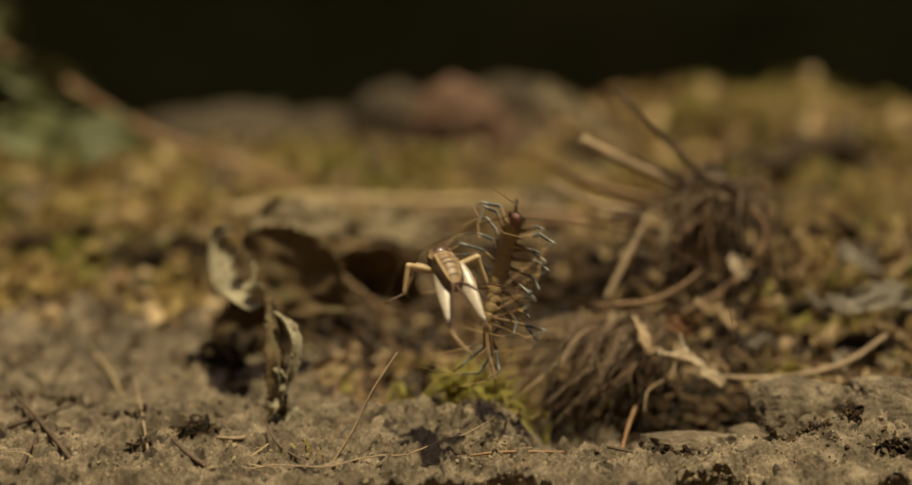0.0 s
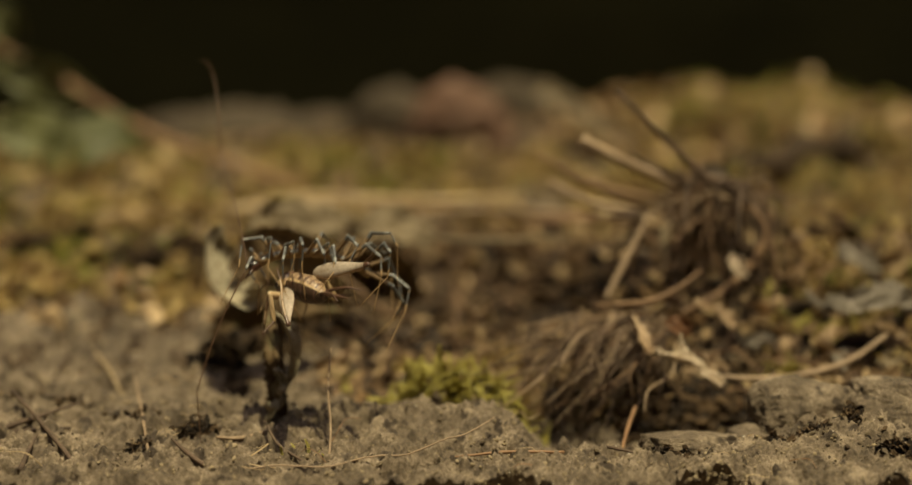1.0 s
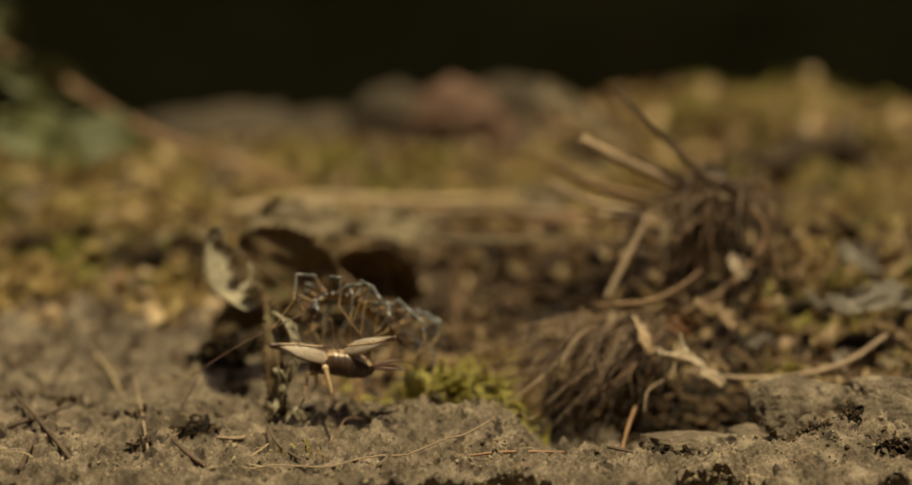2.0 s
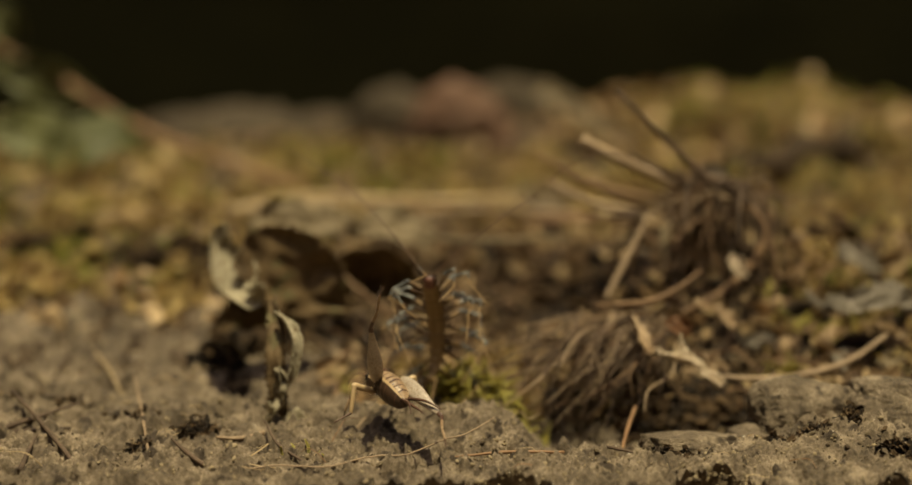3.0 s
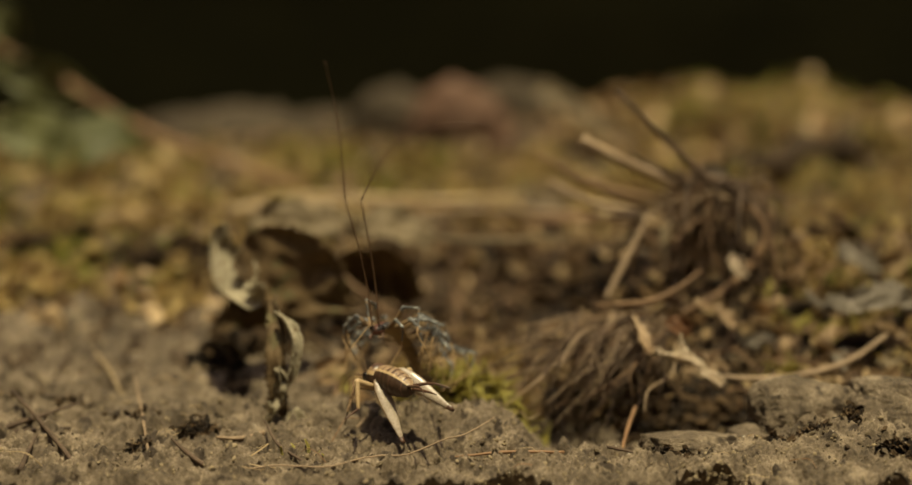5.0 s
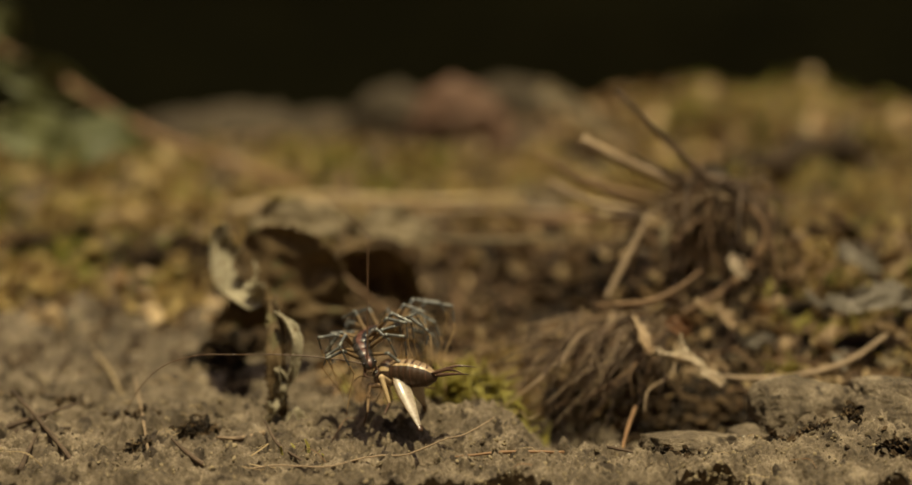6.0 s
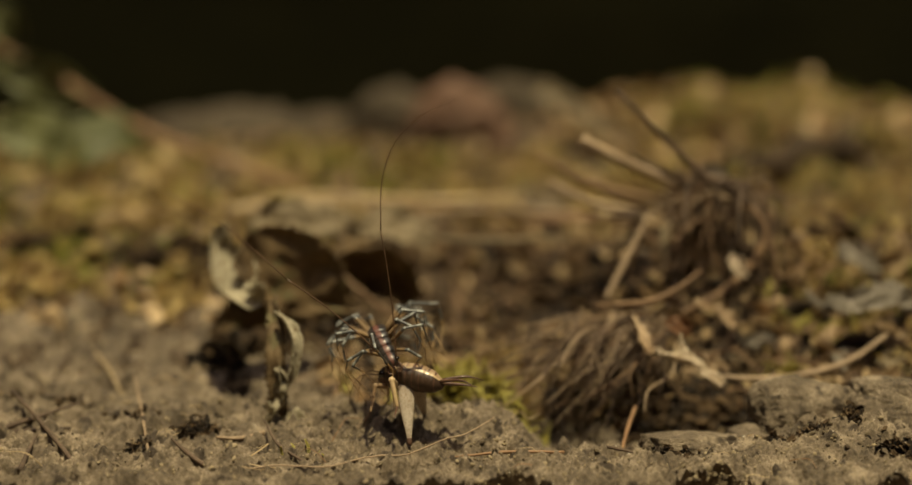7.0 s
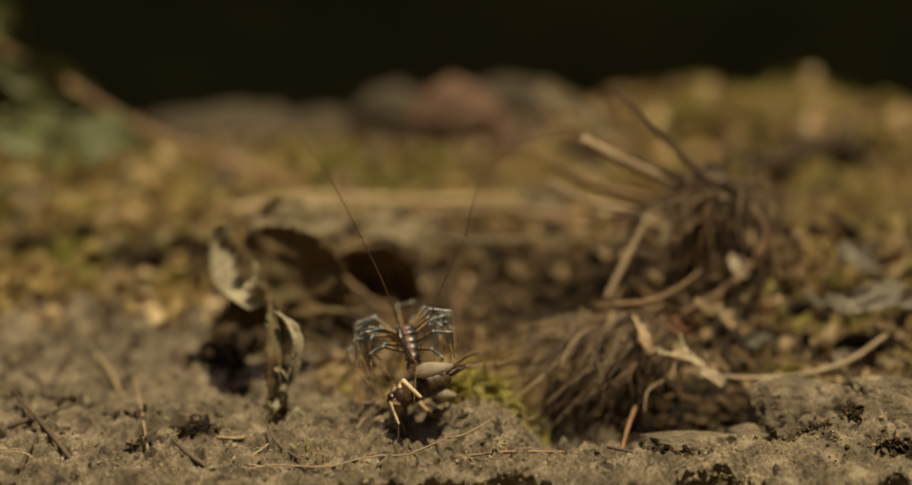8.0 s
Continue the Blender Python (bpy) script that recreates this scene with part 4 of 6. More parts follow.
def make_fibre_clump():
    """The nearer clump: dry fibres that fan down from a knot of roots to the soil."""
    thing = tagged(new("fibre_clump"), "fan of dry brown root fibres hanging to the soil", "roots")
    rnd = random.Random(9)
    knot = Vector((0.0434, 0.0400, 0.0171))
    for k in range(270):
        start = knot + Vector((rnd.uniform(-0.016, 0.012), rnd.uniform(-0.006, 0.008), rnd.uniform(-0.007, 0.002)))
        fan = rnd.gauss(-0.95, 0.75)
        fall = rnd.uniform(0.004, 0.020)
        end = start + Vector((fan * 0.013, rnd.uniform(-0.020, 0.002), -fall))
        end.x = min(end.x, knot.x + 0.001 + rnd.uniform(0, 0.006))
        end.z = max(end.z, float(ground_height(end.x, end.y)) - 0.0005)
        bend = [Vector((rnd.uniform(-1, 1), rnd.uniform(-1, 0.4), rnd.uniform(-0.6, 1))) * 0.0034 for _ in range(2)]
        pts = [start, start.lerp(end, 0.33) + bend[0], start.lerp(end, 0.66) + bend[1], end]
        for q in pts:
            q.z = max(q.z, float(ground_height(q.x, q.y)) - 0.0003)
        thick = rnd.choice((0.00007, 0.00010, 0.00014, 0.0002, 0.00032))
        v, f = tube(pts, [thick, thick, thick * 0.5], 5, 14, 0.3, 1.0, k)
        mesh_object("fibre", v, f, rnd.choice((ROOT, DARK_TWIG, DARK_TWIG, DARK_TWIG, TAN_STALK)), thing)
    return thing


make_root_clump()
make_fibre_clump()
stalk("dry_stem", [(0.1084, 0.0450, 0.0118), (0.0976, 0.0380, 0.0069), (0.0852, 0.0330, 0.0046), (0.0733, 0.0300, 0.0046), (0.0640, 0.0300, 0.0052)], [0.0005, 0.0008, 0.0008, 0.0007, 0.0004], TAN_STALK,
      "curved pale dry stem over the soil clods", "stem")


# ---------------------------------------------------------------- soil clods
def make_clod(place, size, turn, seed, label, mat=SOIL, rounding=0.7, lift=0.45, lumpy=1.0, grain=1.0):
    """A broken block of soil, flat-topped with crumbled corners."""
    if place[1] < 0.09:
        place = (place[0], place[1], float(ground_height(place[0], place[1])) + lift * size[2])
    bm = bmesh.new()
    bmesh.ops.create_cube(bm, size=2.0)
    bmesh.ops.subdivide_edges(bm, edges=bm.edges[:], cuts=44 if mat is SOIL else 24, use_grid_fill=True)
    for v in bm.verts:
        c = v.co
        round_ = c.normalized() * 1.18
        q = c.lerp(round_, rounding)
        big = noise.noise(c * 0.9 + Vector((seed, 0, 0)))
        mid = noise.noise(c * 2.3 + Vector((0, seed, 0)))
        small = noise.fractal(c * 5.0 + Vector((0, 0, seed)), 0.6, 2.0, 5)
        q *= 1 + lumpy * (0.22 * big + 0.16 * mid) + 0.08 * grain * small + 0.045 * grain * noise.fractal(c * 11.0 + Vector((seed, 3, 0)), 0.7, 2.0, 4)
        v.co = Vector((q.x * size[0], q.y * size[1], q.z * size[2]))
    me = bpy.data.meshes.new("soil_clod")
    bm.to_mesh(me)
    bm.free()
    me.materials.append(mat)
    me.polygons.foreach_set("use_smooth", [True] * len(me.polygons))
    ob = tagged(new("soil_clod", me), label, "soil clod", "clods of soil")
    ob.matrix_world = Matrix.Translation(place) @ Euler([radians(a) for a in turn]).to_matrix().to_4x4()


for place, size, turn, label, lift in (
        ((0.0808, 0.0110, 0.0013), (0.0112, 0.0076, 0.0088), (-24, 2, 4), "large brown block of dry soil", -0.12),
        ((0.1032, 0.0050, 0.0023), (0.0118, 0.0090, 0.0090), (-20, 0, -12), "large brown block of dry soil", 0.11),
        ((0.0530, -0.0040, -0.0026), (0.0105, 0.0062, 0.0044), (-14, 3, 14), "low brown clod of dry soil", 0.25),
        ((0.0424, -0.0100, -0.0025), (0.0055, 0.0045, 0.0024), (8, -4, 60), "low brown clod of dry soil", 0.15),
        ((0.0197, 0.0060, -0.0026), (0.0050, 0.0040, 0.0030), (0, 10, 40), "small brown clod of dry soil", 0.2),
        ((0.0482, 0.0200, -0.0030), (0.0045, 0.0035, 0.0026), (0, 0, 70), "small brown clod of dry soil", 0.3),
        ((0.0685, 0.0060, -0.0010), (0.0052, 0.0042, 0.0036), (4, 0, 30), "small brown clod beside a block of soil", 0.15),
        ((0.0622, 0.0085, -0.0010), (0.0046, 0.0036, 0.0030), (0, 6, 75), "small brown clod beside a block of soil", 0.15),
        ((0.0591, 0.0180, -0.0030), (0.0050, 0.0040, 0.0030), (10, 0, 20), "small brown clod of dry soil", 0.3)):
    make_clod(place, size, turn, place[0] * 370, label, SOIL, 0.60, lift, 0.55, 0.45)
# dark lumps added to imitate the shaded hole under the ridge overhang
for place, size, turn in (((0.1288, 0.2550, 0.0242), (0.0110, 0.0060, 0.0060), (0, 0, 20)), ((0.1420, 0.2580, 0.0245), (0.0090, 0.0060, 0.0055), (0, 10, 50)), ((0.1135, 0.2450, 0.0216), (0.0080, 0.0060, 0.0045), (0, 0, 0))):
    make_clod(place, size, turn, place[0] * 210 + 5, "dark humus lump standing in for shade under the ridge", DARK_SOIL, 0.9, 0.25)


def make_shade_clump(place, spread, count, grain, seed):
    """A loose heap of dark flakes pressed into the soil, standing in for shade."""
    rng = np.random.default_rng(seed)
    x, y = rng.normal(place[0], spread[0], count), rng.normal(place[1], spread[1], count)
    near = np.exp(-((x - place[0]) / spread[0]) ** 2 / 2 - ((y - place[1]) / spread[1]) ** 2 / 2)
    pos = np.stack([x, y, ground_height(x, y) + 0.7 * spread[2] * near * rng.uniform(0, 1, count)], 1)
    tagged(scatter_object("shade_clump", flake_template(seed), (pos, turns(rng, count, grain * 1.9, 0.8, 0.6)), SHADE_HUMUS), "dark crumbly heap of humus standing in for shade on the soil", "humus", "heaps of humus")


# dark heaps imitate shade in pits, between blocks, under ledge and ridge
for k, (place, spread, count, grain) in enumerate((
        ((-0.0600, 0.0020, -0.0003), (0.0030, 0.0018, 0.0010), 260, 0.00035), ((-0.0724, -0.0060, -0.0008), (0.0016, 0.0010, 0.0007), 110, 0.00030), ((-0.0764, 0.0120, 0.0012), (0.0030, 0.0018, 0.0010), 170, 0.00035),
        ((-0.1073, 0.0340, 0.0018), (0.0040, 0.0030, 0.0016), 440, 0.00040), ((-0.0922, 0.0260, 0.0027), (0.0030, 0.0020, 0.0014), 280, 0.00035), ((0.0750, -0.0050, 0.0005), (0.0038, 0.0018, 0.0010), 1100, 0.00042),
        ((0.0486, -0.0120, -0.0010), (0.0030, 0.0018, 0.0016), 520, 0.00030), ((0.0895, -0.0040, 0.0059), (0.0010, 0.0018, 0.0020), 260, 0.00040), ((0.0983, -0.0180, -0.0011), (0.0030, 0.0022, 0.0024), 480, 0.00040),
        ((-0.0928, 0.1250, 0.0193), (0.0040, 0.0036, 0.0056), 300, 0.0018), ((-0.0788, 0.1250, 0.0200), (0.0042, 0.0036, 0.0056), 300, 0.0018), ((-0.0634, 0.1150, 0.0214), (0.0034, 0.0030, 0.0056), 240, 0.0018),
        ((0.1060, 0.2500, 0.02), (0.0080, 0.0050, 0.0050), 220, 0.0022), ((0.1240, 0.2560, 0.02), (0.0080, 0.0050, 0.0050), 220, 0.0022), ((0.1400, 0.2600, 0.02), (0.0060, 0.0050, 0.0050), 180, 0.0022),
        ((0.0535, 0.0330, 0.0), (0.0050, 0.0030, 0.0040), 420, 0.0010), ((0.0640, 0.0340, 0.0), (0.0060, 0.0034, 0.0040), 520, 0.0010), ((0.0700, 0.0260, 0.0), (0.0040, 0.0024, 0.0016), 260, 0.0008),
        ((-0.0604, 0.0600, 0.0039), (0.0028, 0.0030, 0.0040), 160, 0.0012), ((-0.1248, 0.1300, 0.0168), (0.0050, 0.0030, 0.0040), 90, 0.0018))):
    make_shade_clump(place, spread, count, grain, 50 + k)


for place, size, turn, mat, label in (
        ((-0.0866, 0.3200, 0.0095), (0.036, 0.022, 0.018), (20, 0, 5), EARTH, "large grey brown mound of earth on the ridge"),
        ((-0.0560, 0.3350, 0.0085), (0.020, 0.014, 0.014), (20, 0, 8), EARTH, "low grey brown mound of earth on the ridge"),
        ((0.0409, 0.3450, 0.0140), (0.016, 0.014, 0.014), (20, 0, 0), EARTH, "low grey brown mound of earth on the ridge"),
        ((-0.0235, 0.3350, 0.0175), (0.017, 0.016, 0.017), (20, 0, -10), EARTH, "grey brown mound of earth on the ridge"),
        ((0.0225, 0.3400, 0.0200), (0.019, 0.014, 0.017), (20, 5, 12), EARTH, "grey brown mound of earth on the ridge"),
        ((0.0002, 0.3200, 0.0205), (0.019, 0.015, 0.018), (25, 0, 0), RED_LEAF, "reddish brown mound of earth on the ridge")):
    make_clod(place, size, turn, place[0] * 90 + 2, label, mat, 1.0)


# ---------------------------------------------------------------- moss tufts
def frond_mesh(seed):
    """A feathery moss frond that arches along x, with rows of small leaves."""
    rnd = random.Random(seed)
    n = 46
    line = [Vector((t * 0.95, 0.03 * math.sin(t * 5 + seed), 0.75 * t - 0.55 * t * t)) for t in np.linspace(0, 1, n)]
    verts, faces = tube(line[::4] + [line[-1]], [0.030, 0.024, 0.012], 5, 12)
    for k in range(2, n):
        t = k / (n - 1)
        for s in (1, -1, 0):
            ln = (0.125 if s else 0.09) * (1.1 - 0.5 * t) * rnd.uniform(0.75, 1.2)
            p = line[k]
            out = Vector((0.55, s * 0.9, 0.35 if s else 0.9)).normalized()
            flank = Vector((0.8, -s * 0.5, 0.1)).normalized() if s else Vector((0, 1, 0))
            b = len(verts)
            verts += [p, p + out * ln * 0.5 + flank * ln * 0.3, p + out * ln + Vector((0, 0, -0.25 * ln)), p + out * ln * 0.5 - flank * ln * 0.3]
            faces += [(b, b + 1, b + 2), (b, b + 2, b + 3)]
    me = bpy.data.meshes.new("frond")
    me.from_pydata([tuple(v) for v in verts], [], faces)
    me.materials.append(TUFT_MOSS)
    return me


FRONDS = [frond_mesh(k) for k in range(4)]


def make_tuft(place, spread, count, size, label, seed):
    thing = tagged(new("moss_tuft"), label, "moss", "tufts of moss")
    thing.location = place
    rnd = random.Random(seed)
    for k in range(count):
        ob = new("frond", FRONDS[k % 4])
        ob.parent = thing
        x, y = rnd.gauss(0, spread[0]), rnd.gauss(0, spread[1])
        ob.location = (x, y, float(ground_height(place[0] + x, place[1] + y)) - place[2] - 0.0006)
        ob.rotation_euler = (rnd.gauss(0, 0.3), rnd.gauss(-0.35, 0.45), rnd.uniform(0, 2 * math.pi))
        ob.scale = (size * rnd.uniform(0.6, 1.25),) * 3
    return thing


make_tuft((0.0052, 0.0320, -0.0026), (0.0072, 0.0048), 250, 0.0078, "fresh yellow green feathery moss tuft behind the soil lip", 1)
loose_tuft = make_tuft((-0.0037, 0.0320, -0.0018), (0.0050, 0.003), 90, 0.0070, "small yellow green moss tuft behind the soil lip", 2)
make_tuft((0.0844, 0.0450, 0.0080), (0.0035, 0.003), 34, 0.0075, "pale yellow moss tuft beside the roots", 3)
make_tuft((-0.0289, 0.0520, -0.0001), (0.0012, 0.0012), 9, 0.0055, "tiny green moss sprig in the hollow", 4)
make_tuft((-0.0347, -0.0140, -0.0025), (0.0030, 0.0022), 16, 0.0030, "grey green crust of tiny moss at the leaf's foot", 5)
make_tuft((0.0913, 0.0650, 0.0198), (0.006, 0.004), 40, 0.0070, "dry yellow moss tuft on the soil bank", 6)


# ---------------------------------------------------------------- the two animals
CRICKET_TAN = material("cricket_tan", (0.19, 0.11, 0.055), (0.54, 0.38, 0.23), 700, 0.42, 0.6, coat=0.15, spots=(0.09, 0.045, 0.022), spot_scale=1300, bump_distance=0.0002)
CRICKET_CREAM = material("cricket_cream", (0.40, 0.26, 0.12), (0.70, 0.52, 0.31), 700, 0.42, 0.3, coat=0.15, bump_distance=0.0002)
CRICKET_DARK = material("cricket_dark", (0.018, 0.010, 0.006), (0.085, 0.045, 0.025), 900, 0.5, 0.4, coat=0.08, bump_distance=0.0002)
CRICKET_LEG = material("cricket_leg", (0.24, 0.175, 0.12), (0.68, 0.58, 0.47), 700, 0.34, 0.5, coat=0.3, spots=(0.34, 0.24, 0.155), spot_scale=2100, bump_distance=0.0002)
CRICKET_KNEE = material("cricket_knee", (0.05, 0.024, 0.014), (0.15, 0.075, 0.045), 900, 0.45, 0.3, coat=0.3, bump_distance=0.0002)
EYE = material("insect_eye", (0.012, 0.008, 0.006), (0.03, 0.02, 0.015), 900, 0.12, 0.0, coat=0.8)
PLATE = material("centipede_plate", (0.012, 0.010, 0.009), (0.060, 0.048, 0.042), 900, 0.35, 0.3, coat=0.4, bump_distance=0.0002)
PLATE_LINE = material("centipede_stripe", (0.05, 0.020, 0.014), (0.26, 0.105, 0.072), 900, 0.5, 0.2, coat=0.2, bump_distance=0.0002)
BELLY = material("centipede_belly", (0.22, 0.135, 0.055), (0.52, 0.36, 0.17), 900, 0.6, 0.2, through_light=0.25, bump_distance=0.0002)
LEG_DARK = material("centipede_leg_dark", (0.040, 0.040, 0.040), (0.15, 0.150, 0.145), 900, 0.42, 0.2, coat=0.3, bump_distance=0.0002)
LEG_PALE = material("centipede_leg_pale", (0.15, 0.15, 0.14), (0.40, 0.40, 0.37), 900, 0.5, 0.2, coat=0.1, bump_distance=0.0002)
LEG_TARSUS = material("centipede_tarsus", (0.24, 0.14, 0.055), (0.52, 0.35, 0.17), 900, 0.6, 0.0)
LEG_AMBER = material("centipede_leg_amber", (0.10, 0.058, 0.024), (0.30, 0.19, 0.09), 900, 0.7, 0.2, coat=0.0, bump_distance=0.0002)
FEELER = material("feeler", (0.055, 0.027, 0.013), (0.17, 0.092, 0.048), 900, 0.45, 0.0)


def lathe(name, rings, mats, bands, parent, sides=20):
    """A rounded body along x: rings of (x, half width, half height, z of its axis); bands: slot of each angle step from the back down to the belly."""
    verts, faces, slots = [], [], []
    for x, w, h, zc in rings:
        for j in range(sides):
            a = 2 * math.pi * j / sides
            verts.append((x, w * math.sin(a), zc + h * math.cos(a)))
    for k in range(len(rings) - 1):
        for j in range(sides):
            faces.append((k * sides + j, k * sides + (j + 1) % sides, (k + 1) * sides + (j + 1) % sides, (k + 1) * sides + j))
            step = min(j, sides - 1 - j)
            slots.append(bands[min(step, len(bands) - 1)])
    faces += [tuple(range(sides))[::-1], tuple(range((len(rings) - 1) * sides, len(rings) * sides))]
    slots += [bands[-1], bands[-1]]
    ob = mesh_object(name, verts, faces, mats[0], parent)
    for m in mats[1:]:
        ob.data.materials.append(m)
    ob.data.polygons.foreach_set("material_index", slots)
    return ob


def rounded(x0, x1, w, h, z=0.0, n=12, power=0.5, ridge=0.0, count=7):
    rings = []
    for k in range(n + 1):
        t = k / n
        s = max(0.04, (4 * t * (1 - t)) ** power)
        s *= 1 + ridge * (abs(((t * count) % 1) - 0.5) * 2 - 0.5)
        rings.append((x0 + (x1 - x0) * t, w * s, h * s, z))
    return rings


def limb(name, points, radii, mats, cuts, parent, sides=7, n=26, spines=0, seed=0.0):
    """A jointed thin limb; cuts: (share of the length, slot) from its root."""
    v, f = tube(points, radii, sides, n, 0.0)
    if spines:
        line = spline(points, n)
        for k in range(spines):
            t = int(n * (0.2 + 0.75 * k / spines))
            p = line[t]
            r = radii[-1] * 1.2
            for s in (1, -1):
                b = len(v)
                v += [p + Vector((r, 0, 0)), p - Vector((r, 0, 0)), p + Vector((0, r, 0)), p + Vector((0.0009, s * 0.0008, -0.0007))]
                f += [(b, b + 1, b + 3), (b + 1, b + 2, b + 3), (b + 2, b, b + 3)]
    ob = mesh_object(name, v, f, mats[0], parent)
    for m in mats[1:]:
        ob.data.materials.append(m)
    slots = []
    for q in f:
        t = min(q[0] // sides, n) / n
        slots.append([s for c, s in cuts if t >= c - 1e-6][-1])
    ob.data.polygons.foreach_set("material_index", slots)
    return ob


FEMUR = 0.0162


def make_cricket():
    thing = tagged(new("cricket"), "pale brown cricket with dark flanks held by a centipede", "cricket")
    body = (CRICKET_TAN, CRICKET_CREAM, CRICKET_DARK, CRICKET_KNEE)
    rings = []
    for k in range(46):
        t = k / 45
        r = float(np.interp(t, [0, 0.04, 0.2, 0.5, 0.8, 0.94, 1.0], [0.10, 0.34, 0.78, 1.0, 0.95, 0.80, 0.45])) * (1 + 0.05 * (((1 - t) * 8) % 1.0 - 0.5))
        rings.append((-0.0088 + 0.0118 * t, 0.0030 * r, 0.0032 * r, -0.0014 * (1 - t) ** 2))
    belly = lathe("abdomen", rings, body, [0, 0, 0, 1, 2, 2, 2, 2, 2, 2, 2, 2, 2, 2, 2], thing, 30)
    for p in belly.data.polygons:
        along = (0.0030 - p.center.x) / 0.0016 % 1.0
        if p.material_index == 2 and along < 0.16:
            p.material_index = 3
        if p.material_index == 0 and along < 0.20:
            p.material_index = 3
    lathe("pronotum", rounded(0.0012, 0.0052, 0.0030, 0.0031, 0.0000, 14, 0.33), body, [3, 3, 0, 1, 2, 2, 3, 3], thing)
    head = lathe("head", rounded(0.0034, 0.0068, 0.0023, 0.0026, -0.0010, 12, 0.5), body, [3, 3, 2, 2, 3, 3, 0, 0], thing)
    for s in (1, -1):
        eye = lathe("eye", rounded(-0.0009, 0.0009, 0.0006, 0.0010, 0, 8), (EYE,), [0], head, 12)
        eye.location = (0.0054, s * 0.0019, 0.0000)
        limb("antenna", [(0.0064, s * 0.001, -0.0002), (0.010, s * 0.002, -0.0005), (0.012, s * 0.003, -0.0035), (0.0125, s * 0.003, -0.008)], [0.00018, 0.00010, 0.00005], (FEELER,), [(0, 0)], head, 5, 16)
        limb("cercus", [(-0.0080, s * 0.0008, -0.0004), (-0.0130, s * 0.0022, 0.0006), (-0.0170, s * 0.0040, -0.0002)], [0.0004, 0.0003, 0.00008], (CRICKET_KNEE,), [(0, 0)], thing, 6, 12)
        limb("front_leg", jointed([(0.0045, s * 0.0020, -0.0025), (0.0060, s * 0.0046, -0.0020), (0.0062, s * 0.0066, -0.0075), (0.0080, s * 0.0060, -0.0110)]), [0.0006, 0.0005, 0.0003, 0.00012],
             (CRICKET_TAN, CRICKET_KNEE), [(0, 0), (0.7, 1)], thing, 7, 22)
        limb("middle_leg", jointed([(0.0020, s * 0.0022, -0.0020), (0.0012, s * 0.0078, 0.0004), (-0.0008, s * 0.0094, -0.0052), (-0.0016, s * 0.0140, -0.0066)]), [0.0008, 0.0007, 0.0004, 0.00016],
             (CRICKET_CREAM, CRICKET_KNEE), [(0, 0), (0.7, 1)], thing, 7, 22)
    limb("ovipositor", [(-0.0080, 0, -0.0010), (-0.0130, 0, -0.0008), (-0.0165, 0, -0.0010)], [0.0005, 0.0003, 0.0001], (CRICKET_KNEE,), [(0, 0)], thing, 6, 10)
    legs = []
    for s in (1, -1):
        rings = []
        for k in range(33):
            t = k / 32
            r = np.interp(t, [0, 0.06, 0.22, 0.40, 0.62, 0.80, 0.92, 0.97, 1.0], [0.6, 1.40, 2.00, 2.00, 1.45, 0.88, 0.56, 0.70, 0.3]) * 0.00092
            rings.append((FEMUR * t, r * 0.46, r, 0.0))
        femur = lathe("hind_leg", rings, (CRICKET_LEG, CRICKET_KNEE, CRICKET_TAN), [2, 0, 0, 0, 0, 0, 0, 1], thing, 16)
        for p in femur.data.polygons:
            if p.center.x > FEMUR * 0.9:
                p.material_index = 1
        tibia = limb("tibia", [(0, 0, 0), (0.0055, 0, 0.0004), (0.0110, 0, 0), (0.0150, s * 0.0004, 0.0003)], [0.00046, 0.00032, 0.00027, 0.00012],
                     (CRICKET_KNEE, CRICKET_TAN), [(0, 0), (0.12, 1), (0.7, 0)], femur, 7, 24, 7)
        tibia.location = (FEMUR, 0, 0)
        legs.append((femur, tibia))
    return thing, legs


cricket, cricket_legs = make_cricket()
SEGMENTS, SPACING = 13, 0.0021


